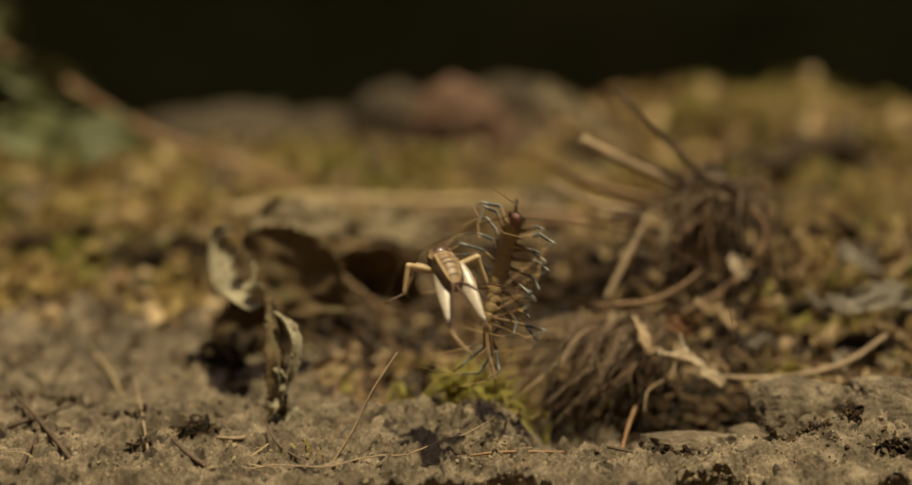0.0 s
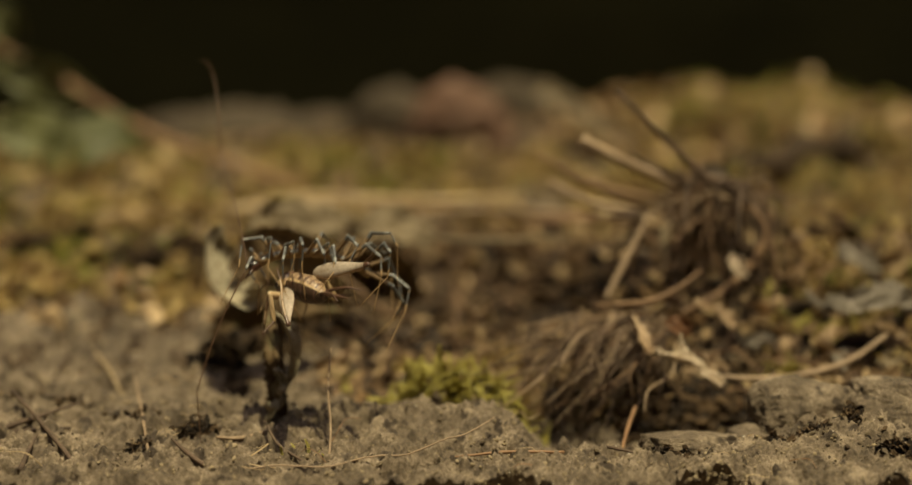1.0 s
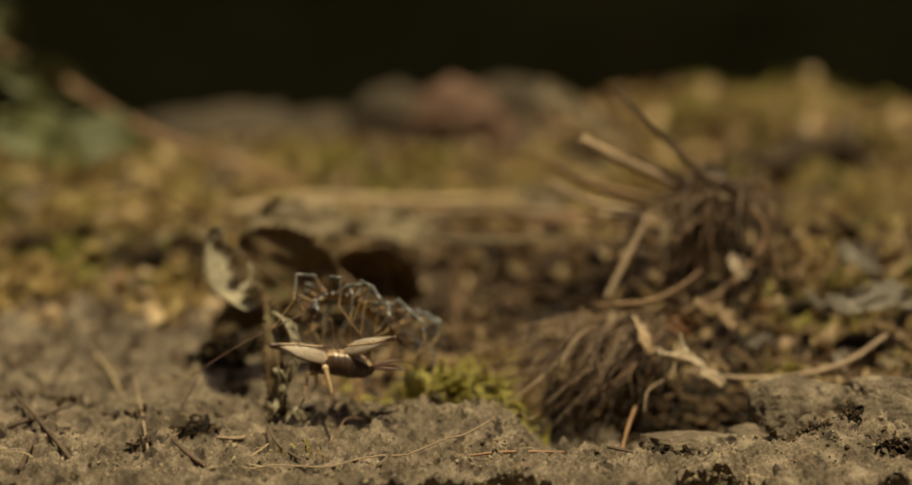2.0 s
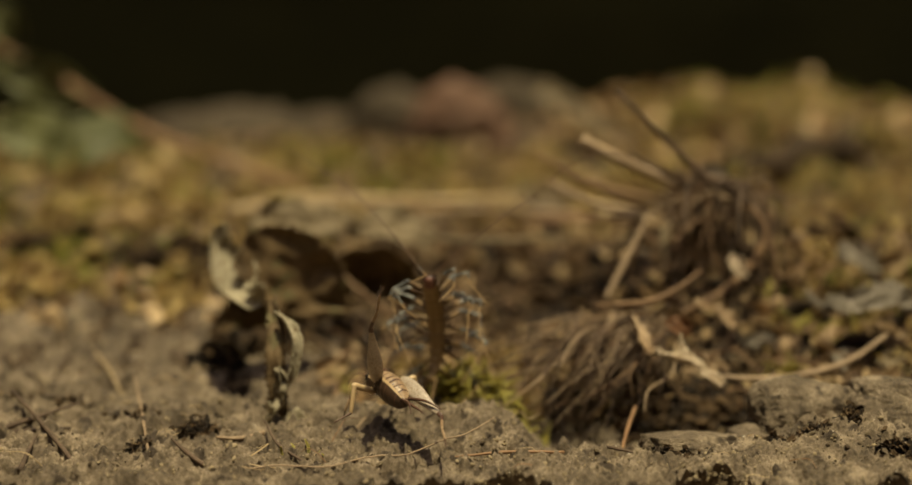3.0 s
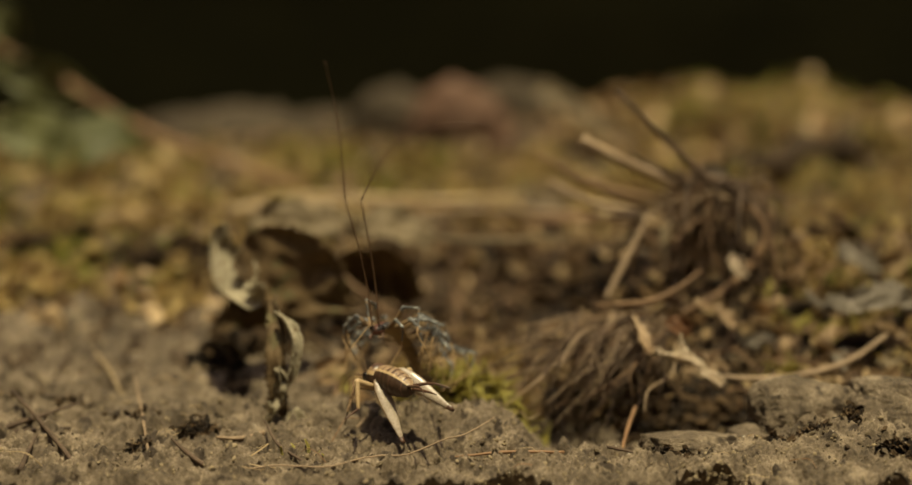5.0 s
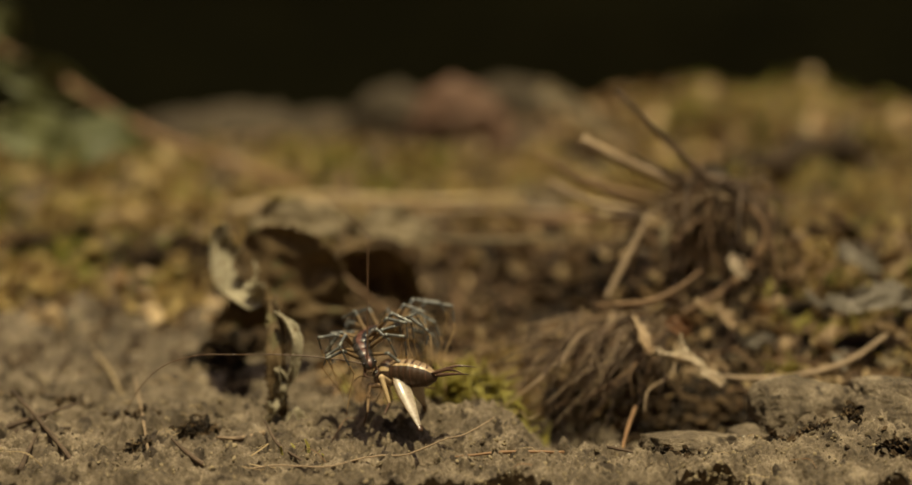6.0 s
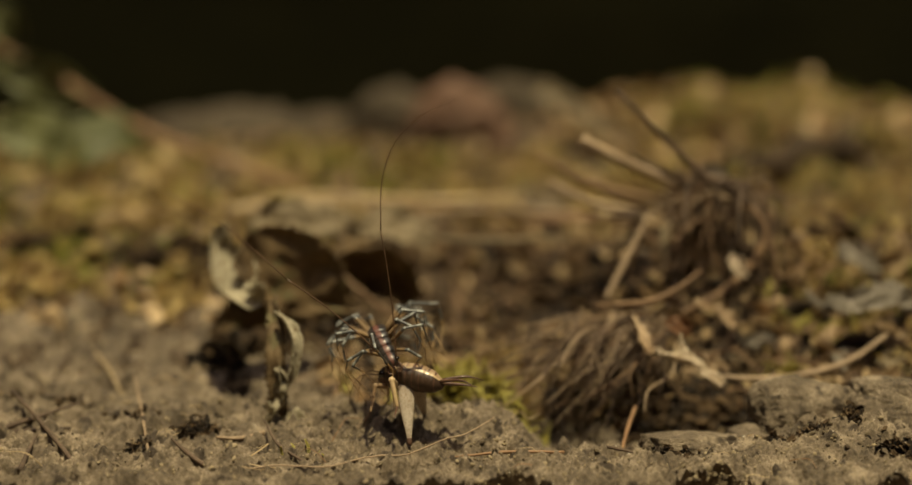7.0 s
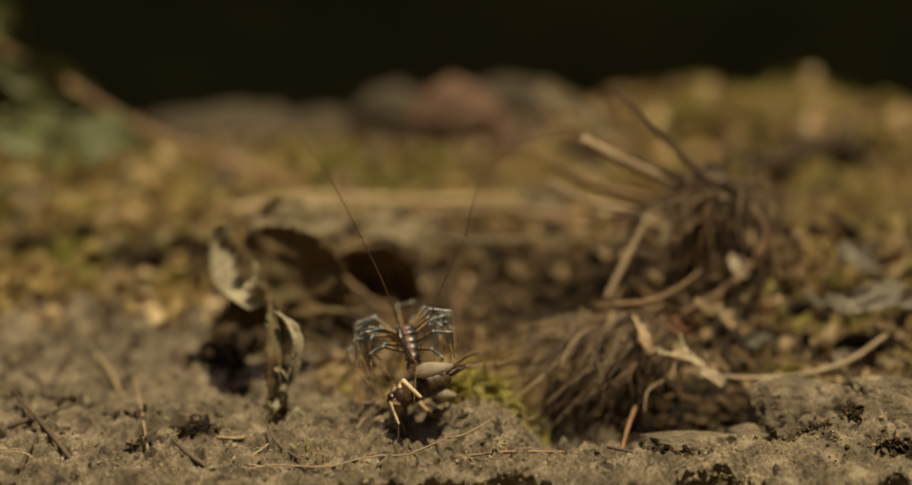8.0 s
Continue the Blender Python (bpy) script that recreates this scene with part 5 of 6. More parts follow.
def make_centipede():
    thing = tagged(new("house_centipede"), "long-legged banded brown house centipede gripping a cricket", "centipede")
    back = (PLATE_LINE, PLATE, BELLY)
    segments, feelers, legs = [], [], []
    for k in range(SEGMENTS + 1):
        w = float(np.interp(k, [0, 1, 4, 9, SEGMENTS], [0.0017, 0.0019, 0.0023, 0.0021, 0.0012]))
        if k == 0:
            seg = lathe("head", rounded(-0.0017, 0.0020, w, 0.0013, 0, 12, 0.4), back, [0, 1, 1, 1, 1, 0, 0, 0], thing)
            for s in (1, -1):
                eye = lathe("eye", rounded(-0.0006, 0.0006, 0.0005, 0.0006, 0, 8), (EYE,), [0], seg, 12)
                eye.location = (0.0008, s * 0.0013, 0.0005)
                base = limb("antenna_base", [(0, 0, 0), (0.010, 0, 0.0008), (0.020, 0, 0.0008), (0.030, 0, 0)], [0.00019, 0.00015, 0.00014], (FEELER,), [(0, 0)], seg, 6, 20)
                tip = limb("antenna_tip", [(0, 0, 0), (0.010, 0, 0.0028), (0.019, 0, 0.0022), (0.027, 0, -0.0030), (0.033, 0, -0.0110)] if s > 0 else [(0, 0, 0), (0.010, 0, 0.0006), (0.020, 0, 0.0006), (0.032, 0, -0.0012)], [0.00014, 0.00011, 0.00006], (FEELER,), [(0, 0)], seg, 6, 24)
                base.location = tip.location = (0.0016, s * 0.0008, 0.0003)
                feelers.append((base, tip))
                limb("fang", [(0.0010, s * 0.0012, -0.0008), (0.0024, s * 0.0016, -0.0014), (0.0032, s * 0.0006, -0.0016)], [0.0004, 0.0003, 0.0001], (CRICKET_KNEE,), [(0, 0)], seg, 6, 10)
        else:
            seg = lathe("body_segment", rounded(-0.0017, 0.0013, w, 0.0011, 0, 10, 0.28), back, [0, 1, 1, 1, 1, 2, 2, 2, 2, 2], thing)
            grow = float(np.interp(k, [1, 4, 10, SEGMENTS], [0.85, 1.0, 1.15, 1.5]))
            for s in (1, -1):
                wild = random.Random(k * 2 + s)
                coxa = Vector((0, s * w * 0.85, -0.0003))
                sweep = (6 - k) * 0.0005 + wild.uniform(-0.0012, 0.0012)
                rise, reach, fall = wild.uniform(0.0008, 0.0052), wild.uniform(0.0060, 0.0095), wild.uniform(0.007, 0.014)
                pts = [Vector((0, 0, 0)), Vector((sweep * 0.5, s * reach * 0.50, rise)) * grow, Vector((sweep, s * reach, rise * 0.55 + wild.uniform(-0.001, 0.001))) * grow,
                       Vector((sweep * 1.6 + wild.uniform(-0.002, 0.002), s * (reach + wild.uniform(-0.001, 0.002)), rise - fall * 0.6)) * grow,
                       Vector((sweep * 2.0 + wild.uniform(-0.004, 0.004), s * reach * wild.uniform(0.5, 1.3), rise - fall * 1.3)) * grow]
                if k == SEGMENTS:
                    pts = [Vector((0, 0, 0)), Vector((-0.005, s * 0.003, 0.0035)), Vector((-0.010, s * 0.0045, 0.0030)), Vector((-0.0125, s * 0.005, -0.002)), Vector((-0.0145, s * 0.0055, -0.012))]
                leg = limb("leg", jointed(pts), [0.00046, 0.00042, 0.00034, 0.00022, 0.00015, 0.00009], (LEG_DARK, LEG_PALE, LEG_AMBER, LEG_TARSUS),
                           [(0, 2), (0.07, 0), (0.16, 1), (0.23, 0), (0.36, 1), (0.43, 0), (0.55, 2), (0.59, 0), (0.64, 3)], seg, 6, 44)
                leg.location = coxa
                legs.append((leg, coxa))
        segments.append(seg)
    return thing, segments, feelers, legs


centipede, centipede_segments, centipede_feelers, centipede_legs = make_centipede()


# ---------------------------------------------------------------- movement
def facing_matrix(ahead, up):
    """A turn whose x axis looks ahead and whose z axis leans to up."""
    x = Vector(ahead).normalized()
    y = Vector(up).cross(x).normalized()
    z = x.cross(y)
    return Matrix((x, y, z)).transposed()


def placed(place, turn):
    return Matrix.Translation(place) @ turn.to_4x4()


# seconds, middle of the body, way of the tail, way of the back; for the near and the far hind leg: its root, ways of thigh and shin
CRICKET_FLIGHT = (
    (0.0, (-0.0024, -0.0140, 0.0429), (0.30, -0.93, -0.22), (0.00, -0.20, 1.00), (-0.0011, -0.0005, 0.0008), (0.13, -0.72, -0.68), (0.35, -0.90, -0.25), (0.0027, -0.0005, 0.0008), (0.37, -0.64, -0.67), (0.16, -0.29, -0.94)),
    (0.1, (-0.0059, -0.0138, 0.0448), (0.30, -0.93, -0.22), (0.00, -0.20, 1.00), (-0.0016, -0.0005, 0.0007), (-0.02, -0.77, -0.63), (0.43, -0.88, -0.22), (0.0025, -0.0005, 0.0010), (0.47, -0.66, -0.59), (0.04, -0.68, -0.73)),
    (0.2, (-0.0101, -0.0136, 0.0475), (0.30, -0.93, -0.20), (0.00, -0.20, 1.00), (-0.0015, -0.0005, 0.0008), (-0.24, -0.72, -0.66), (0.40, -0.88, -0.24), (0.0026, -0.0005, 0.0010), (0.55, -0.54, -0.64), (0.13, -0.94, -0.31)),
    (0.3, (-0.0141, -0.0134, 0.0490), (0.32, -0.92, -0.20), (0.00, -0.20, 1.00), (-0.0016, -0.0005, 0.0010), (-0.34, -0.71, -0.62), (0.51, -0.81, -0.29), (0.0027, -0.0005, 0.0010), (0.66, -0.44, -0.61), (0.21, -0.95, -0.22)),
    (0.5, (-0.0216, -0.0130, 0.0486), (0.45, -0.88, -0.15), (0.10, -0.20, 1.00), (-0.0024, -0.0005, 0.0007), (-0.23, -0.81, -0.54), (0.38, -0.77, 0.51), (0.0038, -0.0005, 0.0026), (0.65, -0.68, -0.33), (-0.60, 0.80, 0.02)),
    (0.7, (-0.0258, -0.0060, 0.0460), (0.58, -0.80, -0.12), (0.10, -0.20, 1.00), (-0.0031, -0.0005, 0.0010), (-0.15, -0.74, -0.66), (0.30, -0.62, 0.73), (0.0030, -0.0005, 0.0023), (0.70, -0.68, -0.21), (-0.69, 0.72, -0.04)),
    (1.0, (-0.0353, 0.0010, 0.0347), (0.72, -0.68, 0.04), (-0.10, -0.10, 1.00), (-0.0029, -0.0005, -0.0004), (0.11, -0.95, -0.29), (-0.20, 0.66, 0.72), (0.0033, -0.0005, 0.0032), (0.80, -0.55, 0.25), (-0.64, 0.67, -0.37)),
    (1.3, (-0.0356, 0.0070, 0.0247), (0.90, -0.43, 0.11), (-0.10, -0.10, 1.00), (-0.0025, -0.0005, -0.0005), (-0.39, -0.90, -0.20), (0.43, 0.90, 0.13), (0.0023, -0.0005, 0.0011), (0.35, 0.91, 0.23), (-0.54, 0.63, -0.56)),
    (1.5, (-0.0351, 0.0080, 0.0181), (0.99, -0.11, 0.03), (-0.10, 0.05, 1.00), (-0.0013, -0.0005, -0.0004), (-0.72, -0.65, -0.25), (0.63, 0.78, 0.04), (0.0017, -0.0005, 0.0032), (0.67, -0.36, 0.66), (-0.61, 0.56, -0.56)),
    (1.7, (-0.0328, 0.0090, 0.0165), (1.00, 0.05, -0.01), (-0.05, 0.05, 1.00), (-0.0013, -0.0005, 0.0001), (-0.75, -0.66, -0.07), (0.69, 0.72, -0.07), (0.0017, -0.0005, 0.0029), (0.69, -0.50, 0.53), (-0.60, 0.63, -0.49)))
CRICKET_GRIP = (
    (2.8, (-0.0157, -0.0030, 0.0122), (0.52, -0.84, -0.10), (0.15, -0.15, 1.00), (-0.0021, -0.0005, 0.0010), (-0.17, -0.30, 0.94), (0.29, -0.42, 0.86), (0.0029, -0.0005, 0.0021), (0.58, -0.76, -0.30), (0.06, -0.99, -0.13)),
    (3.0, (-0.0156, -0.0030, 0.0127), (0.54, -0.83, -0.10), (0.15, -0.15, 1.00), (-0.0022, -0.0005, 0.0007), (-0.06, -0.41, 0.91), (0.21, -0.60, 0.77), (0.0033, -0.0005, 0.0018), (0.57, -0.76, -0.32), (0.06, -0.99, -0.11)),
    (3.2, (-0.0152, -0.0030, 0.0132), (0.54, -0.82, -0.12), (0.15, -0.15, 1.00), (-0.0023, -0.0005, 0.0007), (-0.04, -0.92, 0.38), (0.13, -0.54, 0.83), (0.0039, -0.0005, 0.0015), (0.58, -0.78, -0.25), (-0.43, 0.90, -0.04)),
    (3.35, (-0.0149, -0.0030, 0.0137), (0.52, -0.82, -0.20), (0.15, -0.20, 1.00), (-0.0026, -0.0005, 0.0006), (0.08, -0.97, -0.23), (-0.01, -0.57, 0.82), (0.0037, -0.0005, 0.0011), (0.54, -0.83, -0.17), (-0.43, 0.90, -0.02)),
    (3.5, (-0.0147, -0.0030, 0.0139), (0.50, -0.82, -0.26), (0.20, -0.20, 1.00), (-0.0026, -0.0005, 0.0006), (0.10, -0.54, -0.84), (-0.08, 0.57, 0.82), (0.0034, -0.0005, 0.0009), (0.51, -0.85, -0.11), (-0.43, 0.90, -0.03)),
    (4.0, (-0.0143, -0.0030, 0.0135), (0.54, -0.81, -0.20), (0.20, -0.10, 1.00), (-0.0020, -0.0005, 0.0007), (0.11, -0.46, -0.88), (-0.09, 0.67, 0.73), (0.0030, -0.0005, 0.0010), (0.46, -0.89, 0.01), (-0.44, 0.89, -0.12)),
    (4.5, (-0.0160, -0.0030, 0.0134), (0.62, -0.77, -0.10), (0.10, 0.00, 1.00), (-0.0025, -0.0005, 0.0005), (0.28, -0.47, -0.83), (-0.25, 0.64, 0.73), (0.0026, -0.0005, 0.0025), (0.55, -0.83, -0.04), (-0.44, 0.89, -0.14)))
CRICKET_STAND = (
    (5.8, (-0.0131, -0.0030, 0.0160), (0.84, -0.48, 0.20), (-0.10, 0.10, 1.00), (-0.0016, -0.0005, -0.0001), (0.41, -0.63, -0.66), (-0.29, 0.74, 0.60), (0.0021, -0.0005, 0.0013), (0.30, 0.61, -0.73), (-0.23, 0.94, 0.24)),
    (6.2, (-0.0118, -0.0030, 0.0152), (0.95, -0.32, 0.03), (0.00, 0.10, 1.00), (-0.0008, -0.0005, 0.0006), (0.27, -0.68, -0.68), (-0.19, 0.78, 0.60), (0.0016, -0.0005, 0.0013), (0.14, 0.49, -0.86), (-0.14, 0.95, 0.28)),
    (6.7, (-0.0114, -0.0030, 0.0147), (0.93, -0.35, -0.06), (0.00, 0.10, 1.00), (-0.0006, -0.0005, 0.0007), (0.07, -0.31, -0.95), (-0.06, 0.61, 0.79), (0.0015, -0.0005, 0.0011), (0.08, 0.48, -0.87), (-0.09, 0.94, 0.33)),
    (7.2, (-0.0107, -0.0030, 0.0152), (0.97, -0.22, 0.01), (-0.10, 0.10, 1.00), (-0.0006, -0.0005, 0.0005), (0.07, -0.59, -0.80), (-0.05, 0.74, 0.68), (0.0013, -0.0005, 0.0007), (0.22, 0.55, -0.81), (-0.15, 0.96, 0.23)),
    (7.6, (-0.0105, -0.0030, 0.0154), (0.97, -0.21, 0.09), (-0.15, 0.10, 1.00), (-0.0006, -0.0005, 0.0005), (0.09, -0.71, -0.70), (-0.06, 0.79, 0.61), (0.0013, -0.0005, 0.0005), (0.24, 0.66, -0.71), (-0.20, 0.98, 0.09)),
    (7.8, (-0.0107, -0.0030, 0.0157), (0.96, 0.08, 0.26), (-0.30, 0.30, 1.00), (-0.0002, -0.0005, 0.0007), (0.37, -0.91, -0.18), (0.22, -0.98, 0.04), (0.0021, -0.0005, -0.0012), (0.37, 0.79, -0.49), (0.23, 0.86, -0.45)),
    (8.0, (-0.0095, -0.0030, 0.0119), (0.90, 0.12, 0.42), (-0.35, 0.50, 0.80), (0.0000, -0.0005, 0.0040), (0.61, -0.73, 0.30), (0.89, -0.42, 0.18), (0.0013, -0.0005, 0.0001), (0.55, 0.76, -0.33), (0.56, 0.70, -0.45)))

# seconds, four places along the body from the head back, way of its back there
BODY_FLIGHT = (
    (0.0, ((0.0134, -0.0030, 0.0508), (0.0115, 0.0010, 0.0443), (0.0098, 0.0030, 0.0359), (0.0076, 0.0010, 0.0282)), (0.5, 0.5, 0.4)),
    (0.1, ((0.0079, -0.0038, 0.0544), (0.0063, 0.0002, 0.0479), (0.0061, 0.0022, 0.0395), (0.0054, 0.0002, 0.0318)), (0.5, 0.4, 0.45)),
    (0.2, ((0.0015, -0.0046, 0.0577), (0.0021, 0.0004, 0.0512), (0.0031, 0.0014, 0.0429), (0.0021, -0.0006, 0.0351)), (0.6, 0.3, 0.5)),
    (0.3, ((-0.0063, -0.0044, 0.0591), (-0.0012, -0.0004, 0.0533), (0.0015, 0.0016, 0.0435), (-0.0003, -0.0004, 0.0353)), (0.6, 0.3, 0.5)),
    (0.5, ((-0.0209, -0.0060, 0.0596), (-0.0144, -0.0020, 0.0562), (-0.0088, 0.0000, 0.0485), (-0.0060, -0.0020, 0.0410)), (0.5, 0.3, 0.7)),
    (0.75, ((-0.0367, -0.0008, 0.0501), (-0.0292, 0.0022, 0.0519), (-0.0213, 0.0042, 0.0499), (-0.0158, 0.0042, 0.0444)), (0.2, 0.2, 0.9)),
    (1.0, ((-0.0459, 0.0040, 0.0387), (-0.0409, 0.0060, 0.0406), (-0.0311, 0.0090, 0.0405), (-0.0217, 0.0100, 0.0368)), (0.0, 0.3, 0.95)),
    (1.3, ((-0.0468, 0.0080, 0.0271), (-0.0427, 0.0100, 0.0316), (-0.0343, 0.0140, 0.0322), (-0.0256, 0.0160, 0.0278)), (0.0, 0.3, 0.95)),
    (1.7, ((-0.0392, 0.0100, 0.0253), (-0.0367, 0.0120, 0.0307), (-0.0292, 0.0180, 0.0307), (-0.0213, 0.0220, 0.0261)), (0.0, 0.2, 0.95)))
BODY_GROUND = (
    (2.8, ((-0.0089, 0.0160, 0.0340), (-0.0075, 0.0220, 0.0243), (-0.0065, 0.0240, 0.0138), (-0.0082, 0.0200, 0.0070)), (-0.1, 0.9, 0.3)),
    (3.2, ((-0.0057, 0.0160, 0.0300), (-0.0042, 0.0220, 0.0201), (-0.0045, 0.0240, 0.0095), (-0.0069, 0.0200, 0.0027)), (0.1, 0.9, 0.3)),
    (3.8, ((-0.0084, 0.0140, 0.0294), (-0.0067, 0.0200, 0.0206), (-0.0058, 0.0240, 0.0102), (-0.0073, 0.0200, 0.0027)), (0.1, 0.9, 0.3)),
    (4.4, ((-0.0157, 0.0100, 0.0273), (-0.0121, 0.0160, 0.0236), (-0.0107, 0.0240, 0.0145), (-0.0096, 0.0220, 0.0057)), (0.2, 0.7, 0.6)),
    (5.8, ((-0.0201, -0.0040, 0.0185), (-0.0214, 0.0020, 0.0218), (-0.0152, 0.0140, 0.0212), (-0.0076, 0.0240, 0.0123)), (-0.2, 0.3, 0.9)),
    (6.4, ((-0.0168, -0.0060, 0.0196), (-0.0201, 0.0020, 0.0241), (-0.0167, 0.0160, 0.0199), (-0.0104, 0.0260, 0.0096)), (-0.3, 0.0, 0.9)),
    (7.0, ((-0.0144, -0.0060, 0.0193), (-0.0180, 0.0020, 0.0241), (-0.0165, 0.0180, 0.0175), (-0.0119, 0.0280, 0.0068)), (-0.3, -0.1, 0.9)),
    (7.6, ((-0.0135, -0.0060, 0.0196), (-0.0167, 0.0020, 0.0241), (-0.0153, 0.0180, 0.0175), (-0.0119, 0.0280, 0.0068)), (-0.3, -0.1, 0.9)),
    (8.0, ((-0.0097, -0.0040, 0.0194), (-0.0117, 0.0040, 0.0239), (-0.0138, 0.0200, 0.0163), (-0.0127, 0.0280, 0.0060)), (-0.2, -0.1, 0.95)))


# seconds, ways of the first feeler's two lengths, then of the second's
FEELERS = (
    (0.0, (0.95, 0.1, -0.2), (0.75, -0.1, -0.65), (-0.6, 0.2, -0.3), (-0.3, 0.1, -0.9)),
    (0.3, (0.8, 0.2, 0.5), (0.7, 0.0, -0.6), (-0.6, -0.2, -0.2), (-0.5, -0.2, -0.8)),
    (0.6, (0.80, 0.3, 0.50), (0.70, 0.1, 0.0), (-0.85, -0.2, -0.3), (-0.55, -0.2, -0.8)),
    (1.0, (-0.25, 0.55, 0.75), (-0.15, 0.6, 0.75), (-0.35, -0.3, -0.85), (0.0, -0.2, -1.0)),
    (1.7, (-0.8, 0.1, 0.35), (-0.95, 0.1, 0.2), (-0.7, -0.3, -0.6), (-0.2, -0.3, -0.9)),
    (2.8, (0.6, 0.2, 0.6), (0.85, 0.1, 0.4), (-0.5, 0.2, 0.6), (-0.7, 0.1, 0.3)),
    (3.5, (0.85, 0.1, 0.45), (0.85, 0.1, 0.55), (-0.60, 0.75, 0.05), (-0.35, 0.9, 0.1)),
    (4.5, (0.25, 0.0, 0.97), (0.86, 0.0, 0.50), (-0.48, 0.0, 0.88), (-0.5, 0.0, 0.85)),
    (5.8, (-0.80, 0.0, 0.45), (-0.9, 0.0, -0.1), (0.4, 0.3, 0.7), (0.7, 0.2, 0.3)),
    (6.0, (-0.95, 0.0, 0.08), (-0.93, 0.0, -0.30), (0.0, 0.3, 0.8), (-0.6, 0.2, 0.5)),
    (6.5, (-0.32, 0.03, 0.94), (-0.35, 0.03, 0.92), (-0.95, 0.0, 0.2), (-0.5, -0.1, -0.85)),
    (7.0, (-0.11, 0.02, 0.99), (0.25, 0.03, 0.97), (-0.76, 0.0, 0.66), (-0.76, 0.0, 0.62)),
    (7.5, (0.0, 0.03, 0.98), (0.10, 0.05, 0.99), (-0.6, 0.1, 0.75), (-0.7, 0.1, 0.6)),
    (8.0, (0.36, 0.03, 0.93), (0.48, 0.05, 0.87), (-0.35, 0.03, 0.93), (-0.5, 0.03, 0.86)))


def body_poses(points, back):
    """A pose for the head and each segment along the body's curve, evenly spaced."""
    line = spline(points, 60)
    ahead = (line[-1] - line[-2]).normalized()
    for _ in range(80):
        line.append(line[-1] + (ahead + Vector((0, 0, -0.4))).normalized() * 0.0006)
    marks, run = [], 0.0
    for a, b in zip(line, line[1:]):
        marks.append(run)
        run += (b - a).length
    out = []
    for k in range(SEGMENTS + 1):
        i = max(1, min(int(np.searchsorted(marks, k * SPACING)), len(line) - 4))
        out.append(placed(line[i], facing_matrix(line[i - 1] - line[i + 3], back)))
    return out


def eased(table, t):
    """Values of a table of (seconds, numbers...) at a time, on a smooth curve through its rows."""
    times = [r[0] for r in table]
    rows = [np.concatenate([np.ravel(np.array(c, float)) for c in r[1:]]) for r in table]
    k = min(max(int(np.searchsorted(times, t, side="right")) - 1, 0), len(rows) - 2)
    t0, t1 = times[k], times[k + 1]
    u, a, b = (t - t0) / (t1 - t0), rows[k], rows[k + 1]
    da = (b - rows[k - 1]) / (t1 - times[k - 1]) if k else (b - a) / (t1 - t0)
    db = (rows[k + 2] - a) / (times[k + 2] - t0) if k + 2 < len(rows) else (b - a) / (t1 - t0)
    h = (t1 - t0) * (1 if t1 - t0 < 1 else 0.3)
    return (2 * u ** 3 - 3 * u * u + 1) * a + (u ** 3 - 2 * u * u + u) * h * da + (3 * u * u - 2 * u ** 3) * b + (u ** 3 - u * u) * h * db


def steps():
    """The times at which the bodies are keyed: closer together in the leap."""
    return [round(0.1 * k, 1) for k in range(18)] + [round(1.9 + 0.2 * k, 1) for k in range(5)] + [round(2.8 + 0.1 * k, 1) for k in range(53)]


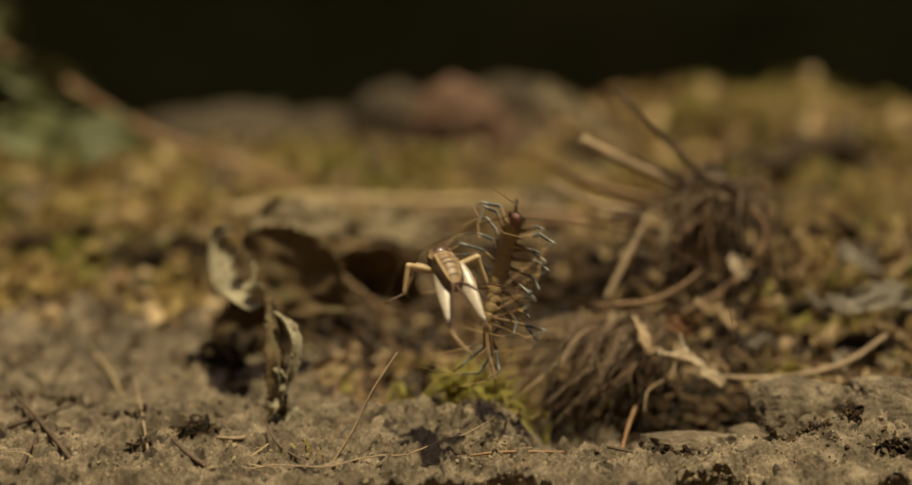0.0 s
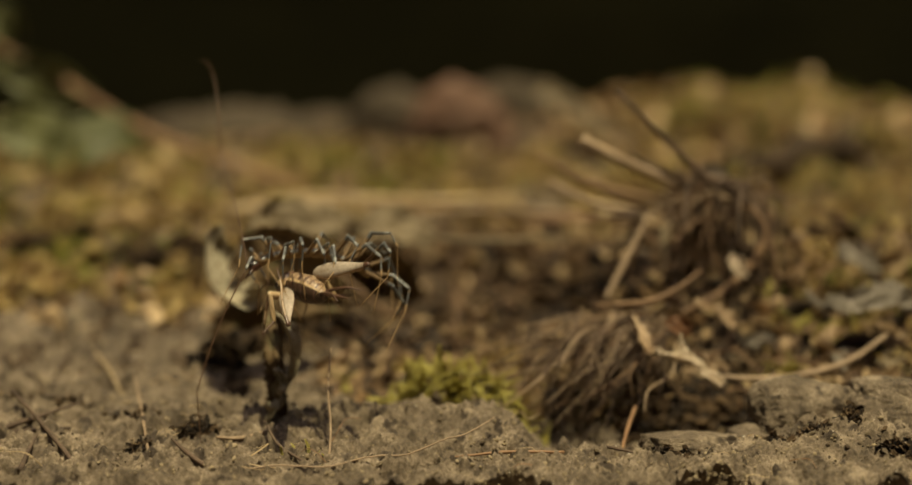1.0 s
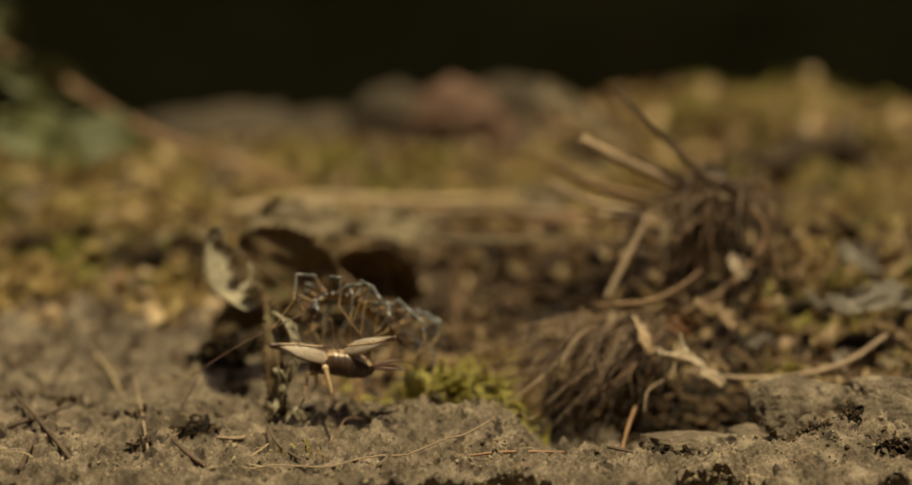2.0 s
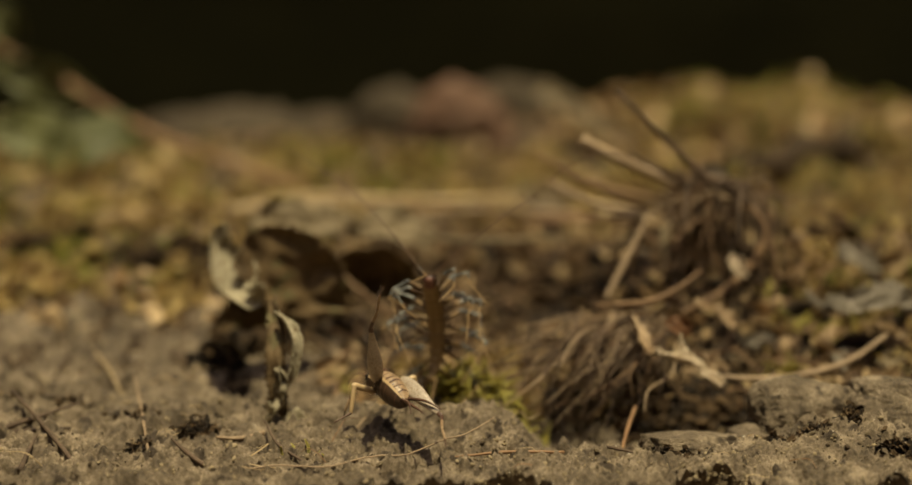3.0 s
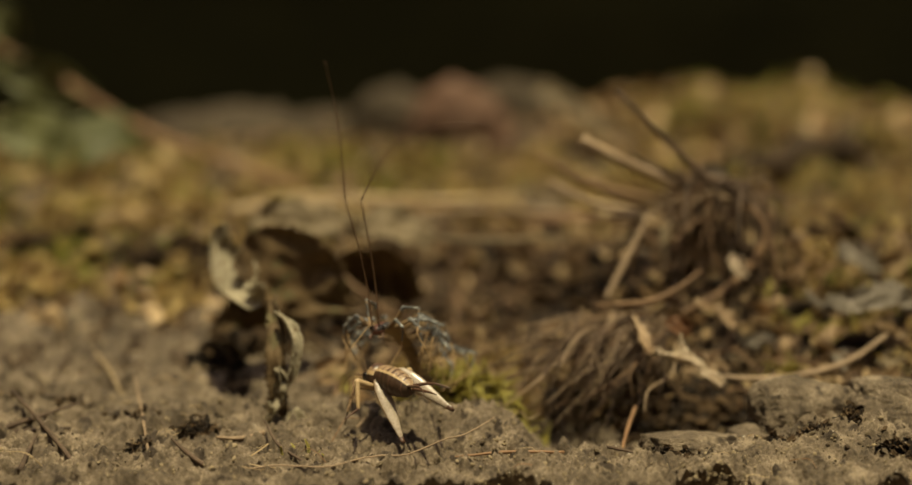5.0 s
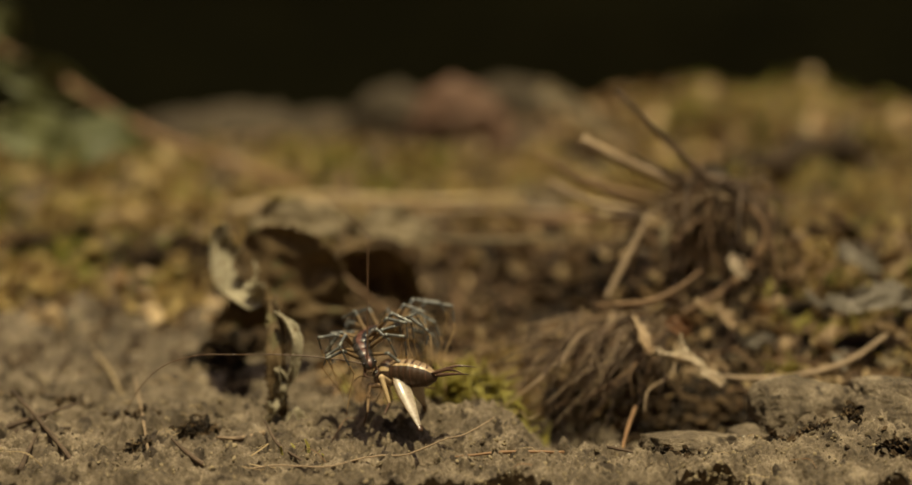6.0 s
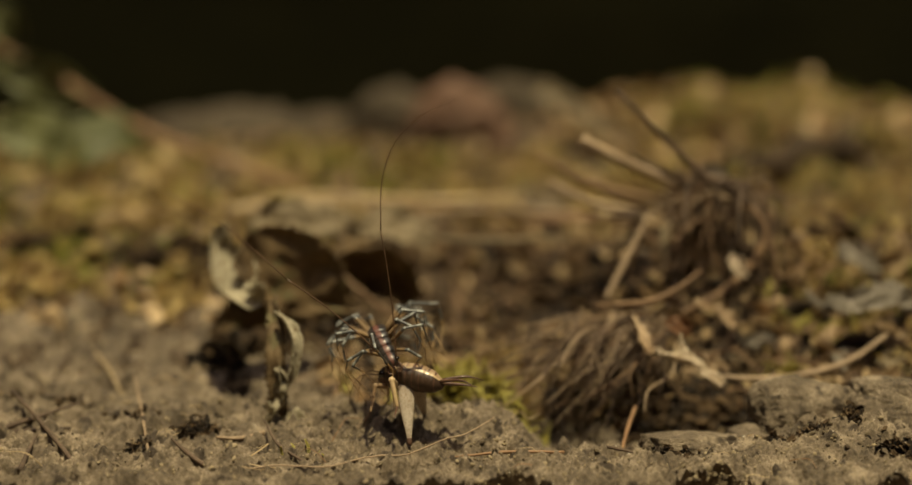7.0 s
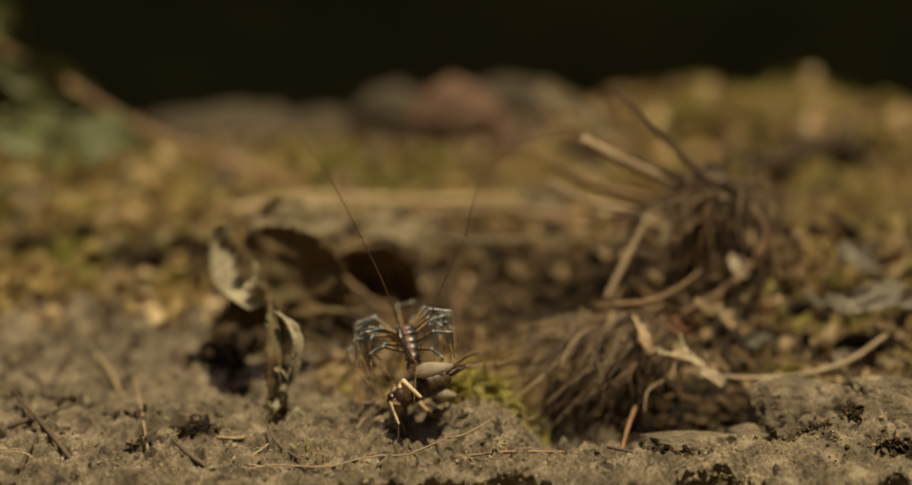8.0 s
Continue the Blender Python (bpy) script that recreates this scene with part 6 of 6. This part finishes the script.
def motions():
    rows, thighs, shins = [], ([], []), ([], [])
    for t, middle, tail, back, *legs in CRICKET_FLIGHT + CRICKET_GRIP + CRICKET_STAND:
        m = placed(middle, facing_matrix(-Vector(tail), back))
        rows.append((t, m))
        turn = m.to_3x3().inverted()
        for side, (root, thigh, shin) in enumerate((legs[:3], legs[3:])):
            flat = Vector((0.1, 0.85, -0.5)).cross(Vector(thigh)).normalized()
            if side == 0 and 3.3 < t < 7.0:
                flat = flat * 0.8 + Vector((0, -0.6, 0))
            femur = facing_matrix(thigh, flat)
            thighs[side].append((t, placed(turn @ Vector(root), turn @ femur)))
            shins[side].append((t, placed((FEMUR, 0, 0), facing_matrix(femur.inverted() @ Vector(shin), (0.3, 0, 1)))))
    walk(cricket, rows)
    for side in (0, 1):
        walk(cricket_legs[side][0], thighs[side])
        walk(cricket_legs[side][1], shins[side])

    roots, bodies = [], [[] for _ in range(SEGMENTS + 1)]
    feelers = [[[], []], [[], []]]
    for t in steps():
        now = eased(BODY_FLIGHT + BODY_GROUND, t).reshape(5, 3)
        points, back = [Vector(p) for p in now[:4]], Vector(now[4])
        root = points[1]
        roots.append((t, Matrix.Translation(root)))
        poses = body_poses(points, back)
        for k, m in enumerate(poses):
            bodies[k].append((t, Matrix.Translation(-root) @ m))
        inward = poses[0].to_3x3().inverted()
        ways = [Vector(w).normalized() for w in eased(FEELERS, t).reshape(4, 3)]
        for s in (0, 1):
            base = Vector((0.0016, 0.0008 if s == 0 else -0.0008, 0.0003))
            first, second = inward @ ways[2 * s], inward @ ways[2 * s + 1]
            up = inward @ Vector((0, 0.2, 1))
            feelers[s][0].append((t, placed(base, facing_matrix(first, up))))
            feelers[s][1].append((t, placed(base + first * 0.030, facing_matrix(second, up))))
    walk(centipede, roots)
    for seg, path in zip(centipede_segments, bodies):
        walk(seg, path)
    for s in (0, 1):
        walk(centipede_feelers[s][0], feelers[s][0])
        walk(centipede_feelers[s][1], feelers[s][1])

    # the legs feel about and shift their grip
    rnd = random.Random(21)
    for leg, coxa in centipede_legs:
        swing, lean, sweep = rnd.uniform(4, 14), rnd.gauss(0, 16), rnd.gauss(0, 24)
        walk(leg, [(t, pose(*coxa, lean + rnd.uniform(-swing, swing), rnd.uniform(-6, 6), sweep + rnd.uniform(-swing, swing))) for t in (0.0, 0.5, 1.0, 1.6, 2.4, 3.2, 4.0, 4.8, 5.8, 6.6, 7.3, 8.0)])

    # the loose straw is dragged upright and falls back
    leans = ((0.0, (0.50, 0.24, 0.83)), (0.3, (0.41, 0.25, 0.88)), (0.5, (0.34, 0.26, 0.90)), (0.7, (0.25, 0.26, 0.93)), (1.0, (-0.02, 0.68, 0.74)),
             (1.3, (-0.10, 0.97, 0.23)), (1.7, (-0.09, 0.98, 0.16)), (2.8, (0.26, 0.95, 0.15)), (8.0, (0.26, 0.95, 0.15)))
    walk(loose_straw, [(t, Matrix.Translation(STRAW_FOOT) @ Vector((0, 0, 1)).rotation_difference(Vector(way)).to_matrix().to_4x4()) for t, way in leans])

    # the sprig of moss is dragged forward by the last legs and springs back
    home = loose_tuft.location.copy()
    walk(loose_tuft, [(t, pose(home.x + dx, home.y, home.z + dz, 0, ry, 0)) for t, dx, dz, ry in
                      ((0.0, 0.010, -0.003, 20), (0.3, 0.008, -0.002, 16), (0.5, 0.002, 0.001, 4), (0.7, -0.003, 0.002, -10), (1.0, -0.005, 0.002, -12), (1.3, -0.008, 0.0005, -6), (1.7, -0.008, 0, -2), (2.8, 0, 0, 0), (8.0, 0, 0, 0))])

    # the standing leaf is knocked and swings back
    foot = standing_leaf.location.copy()
    walk(standing_leaf, [(t, pose(*foot, rx, ry, rz)) for t, rx, ry, rz in
                         ((0.0, 0, 0, 0), (0.8, 0, 0, 0), (1.1, 0, -0.6, 1.5), (1.5, 0, -1.6, 3.5), (1.8, 0, -1.2, 2.5), (2.4, 0, 0.8, -1), (2.9, 0, 0.6, 0), (8.0, 0, 0.6, 0))])


motions()
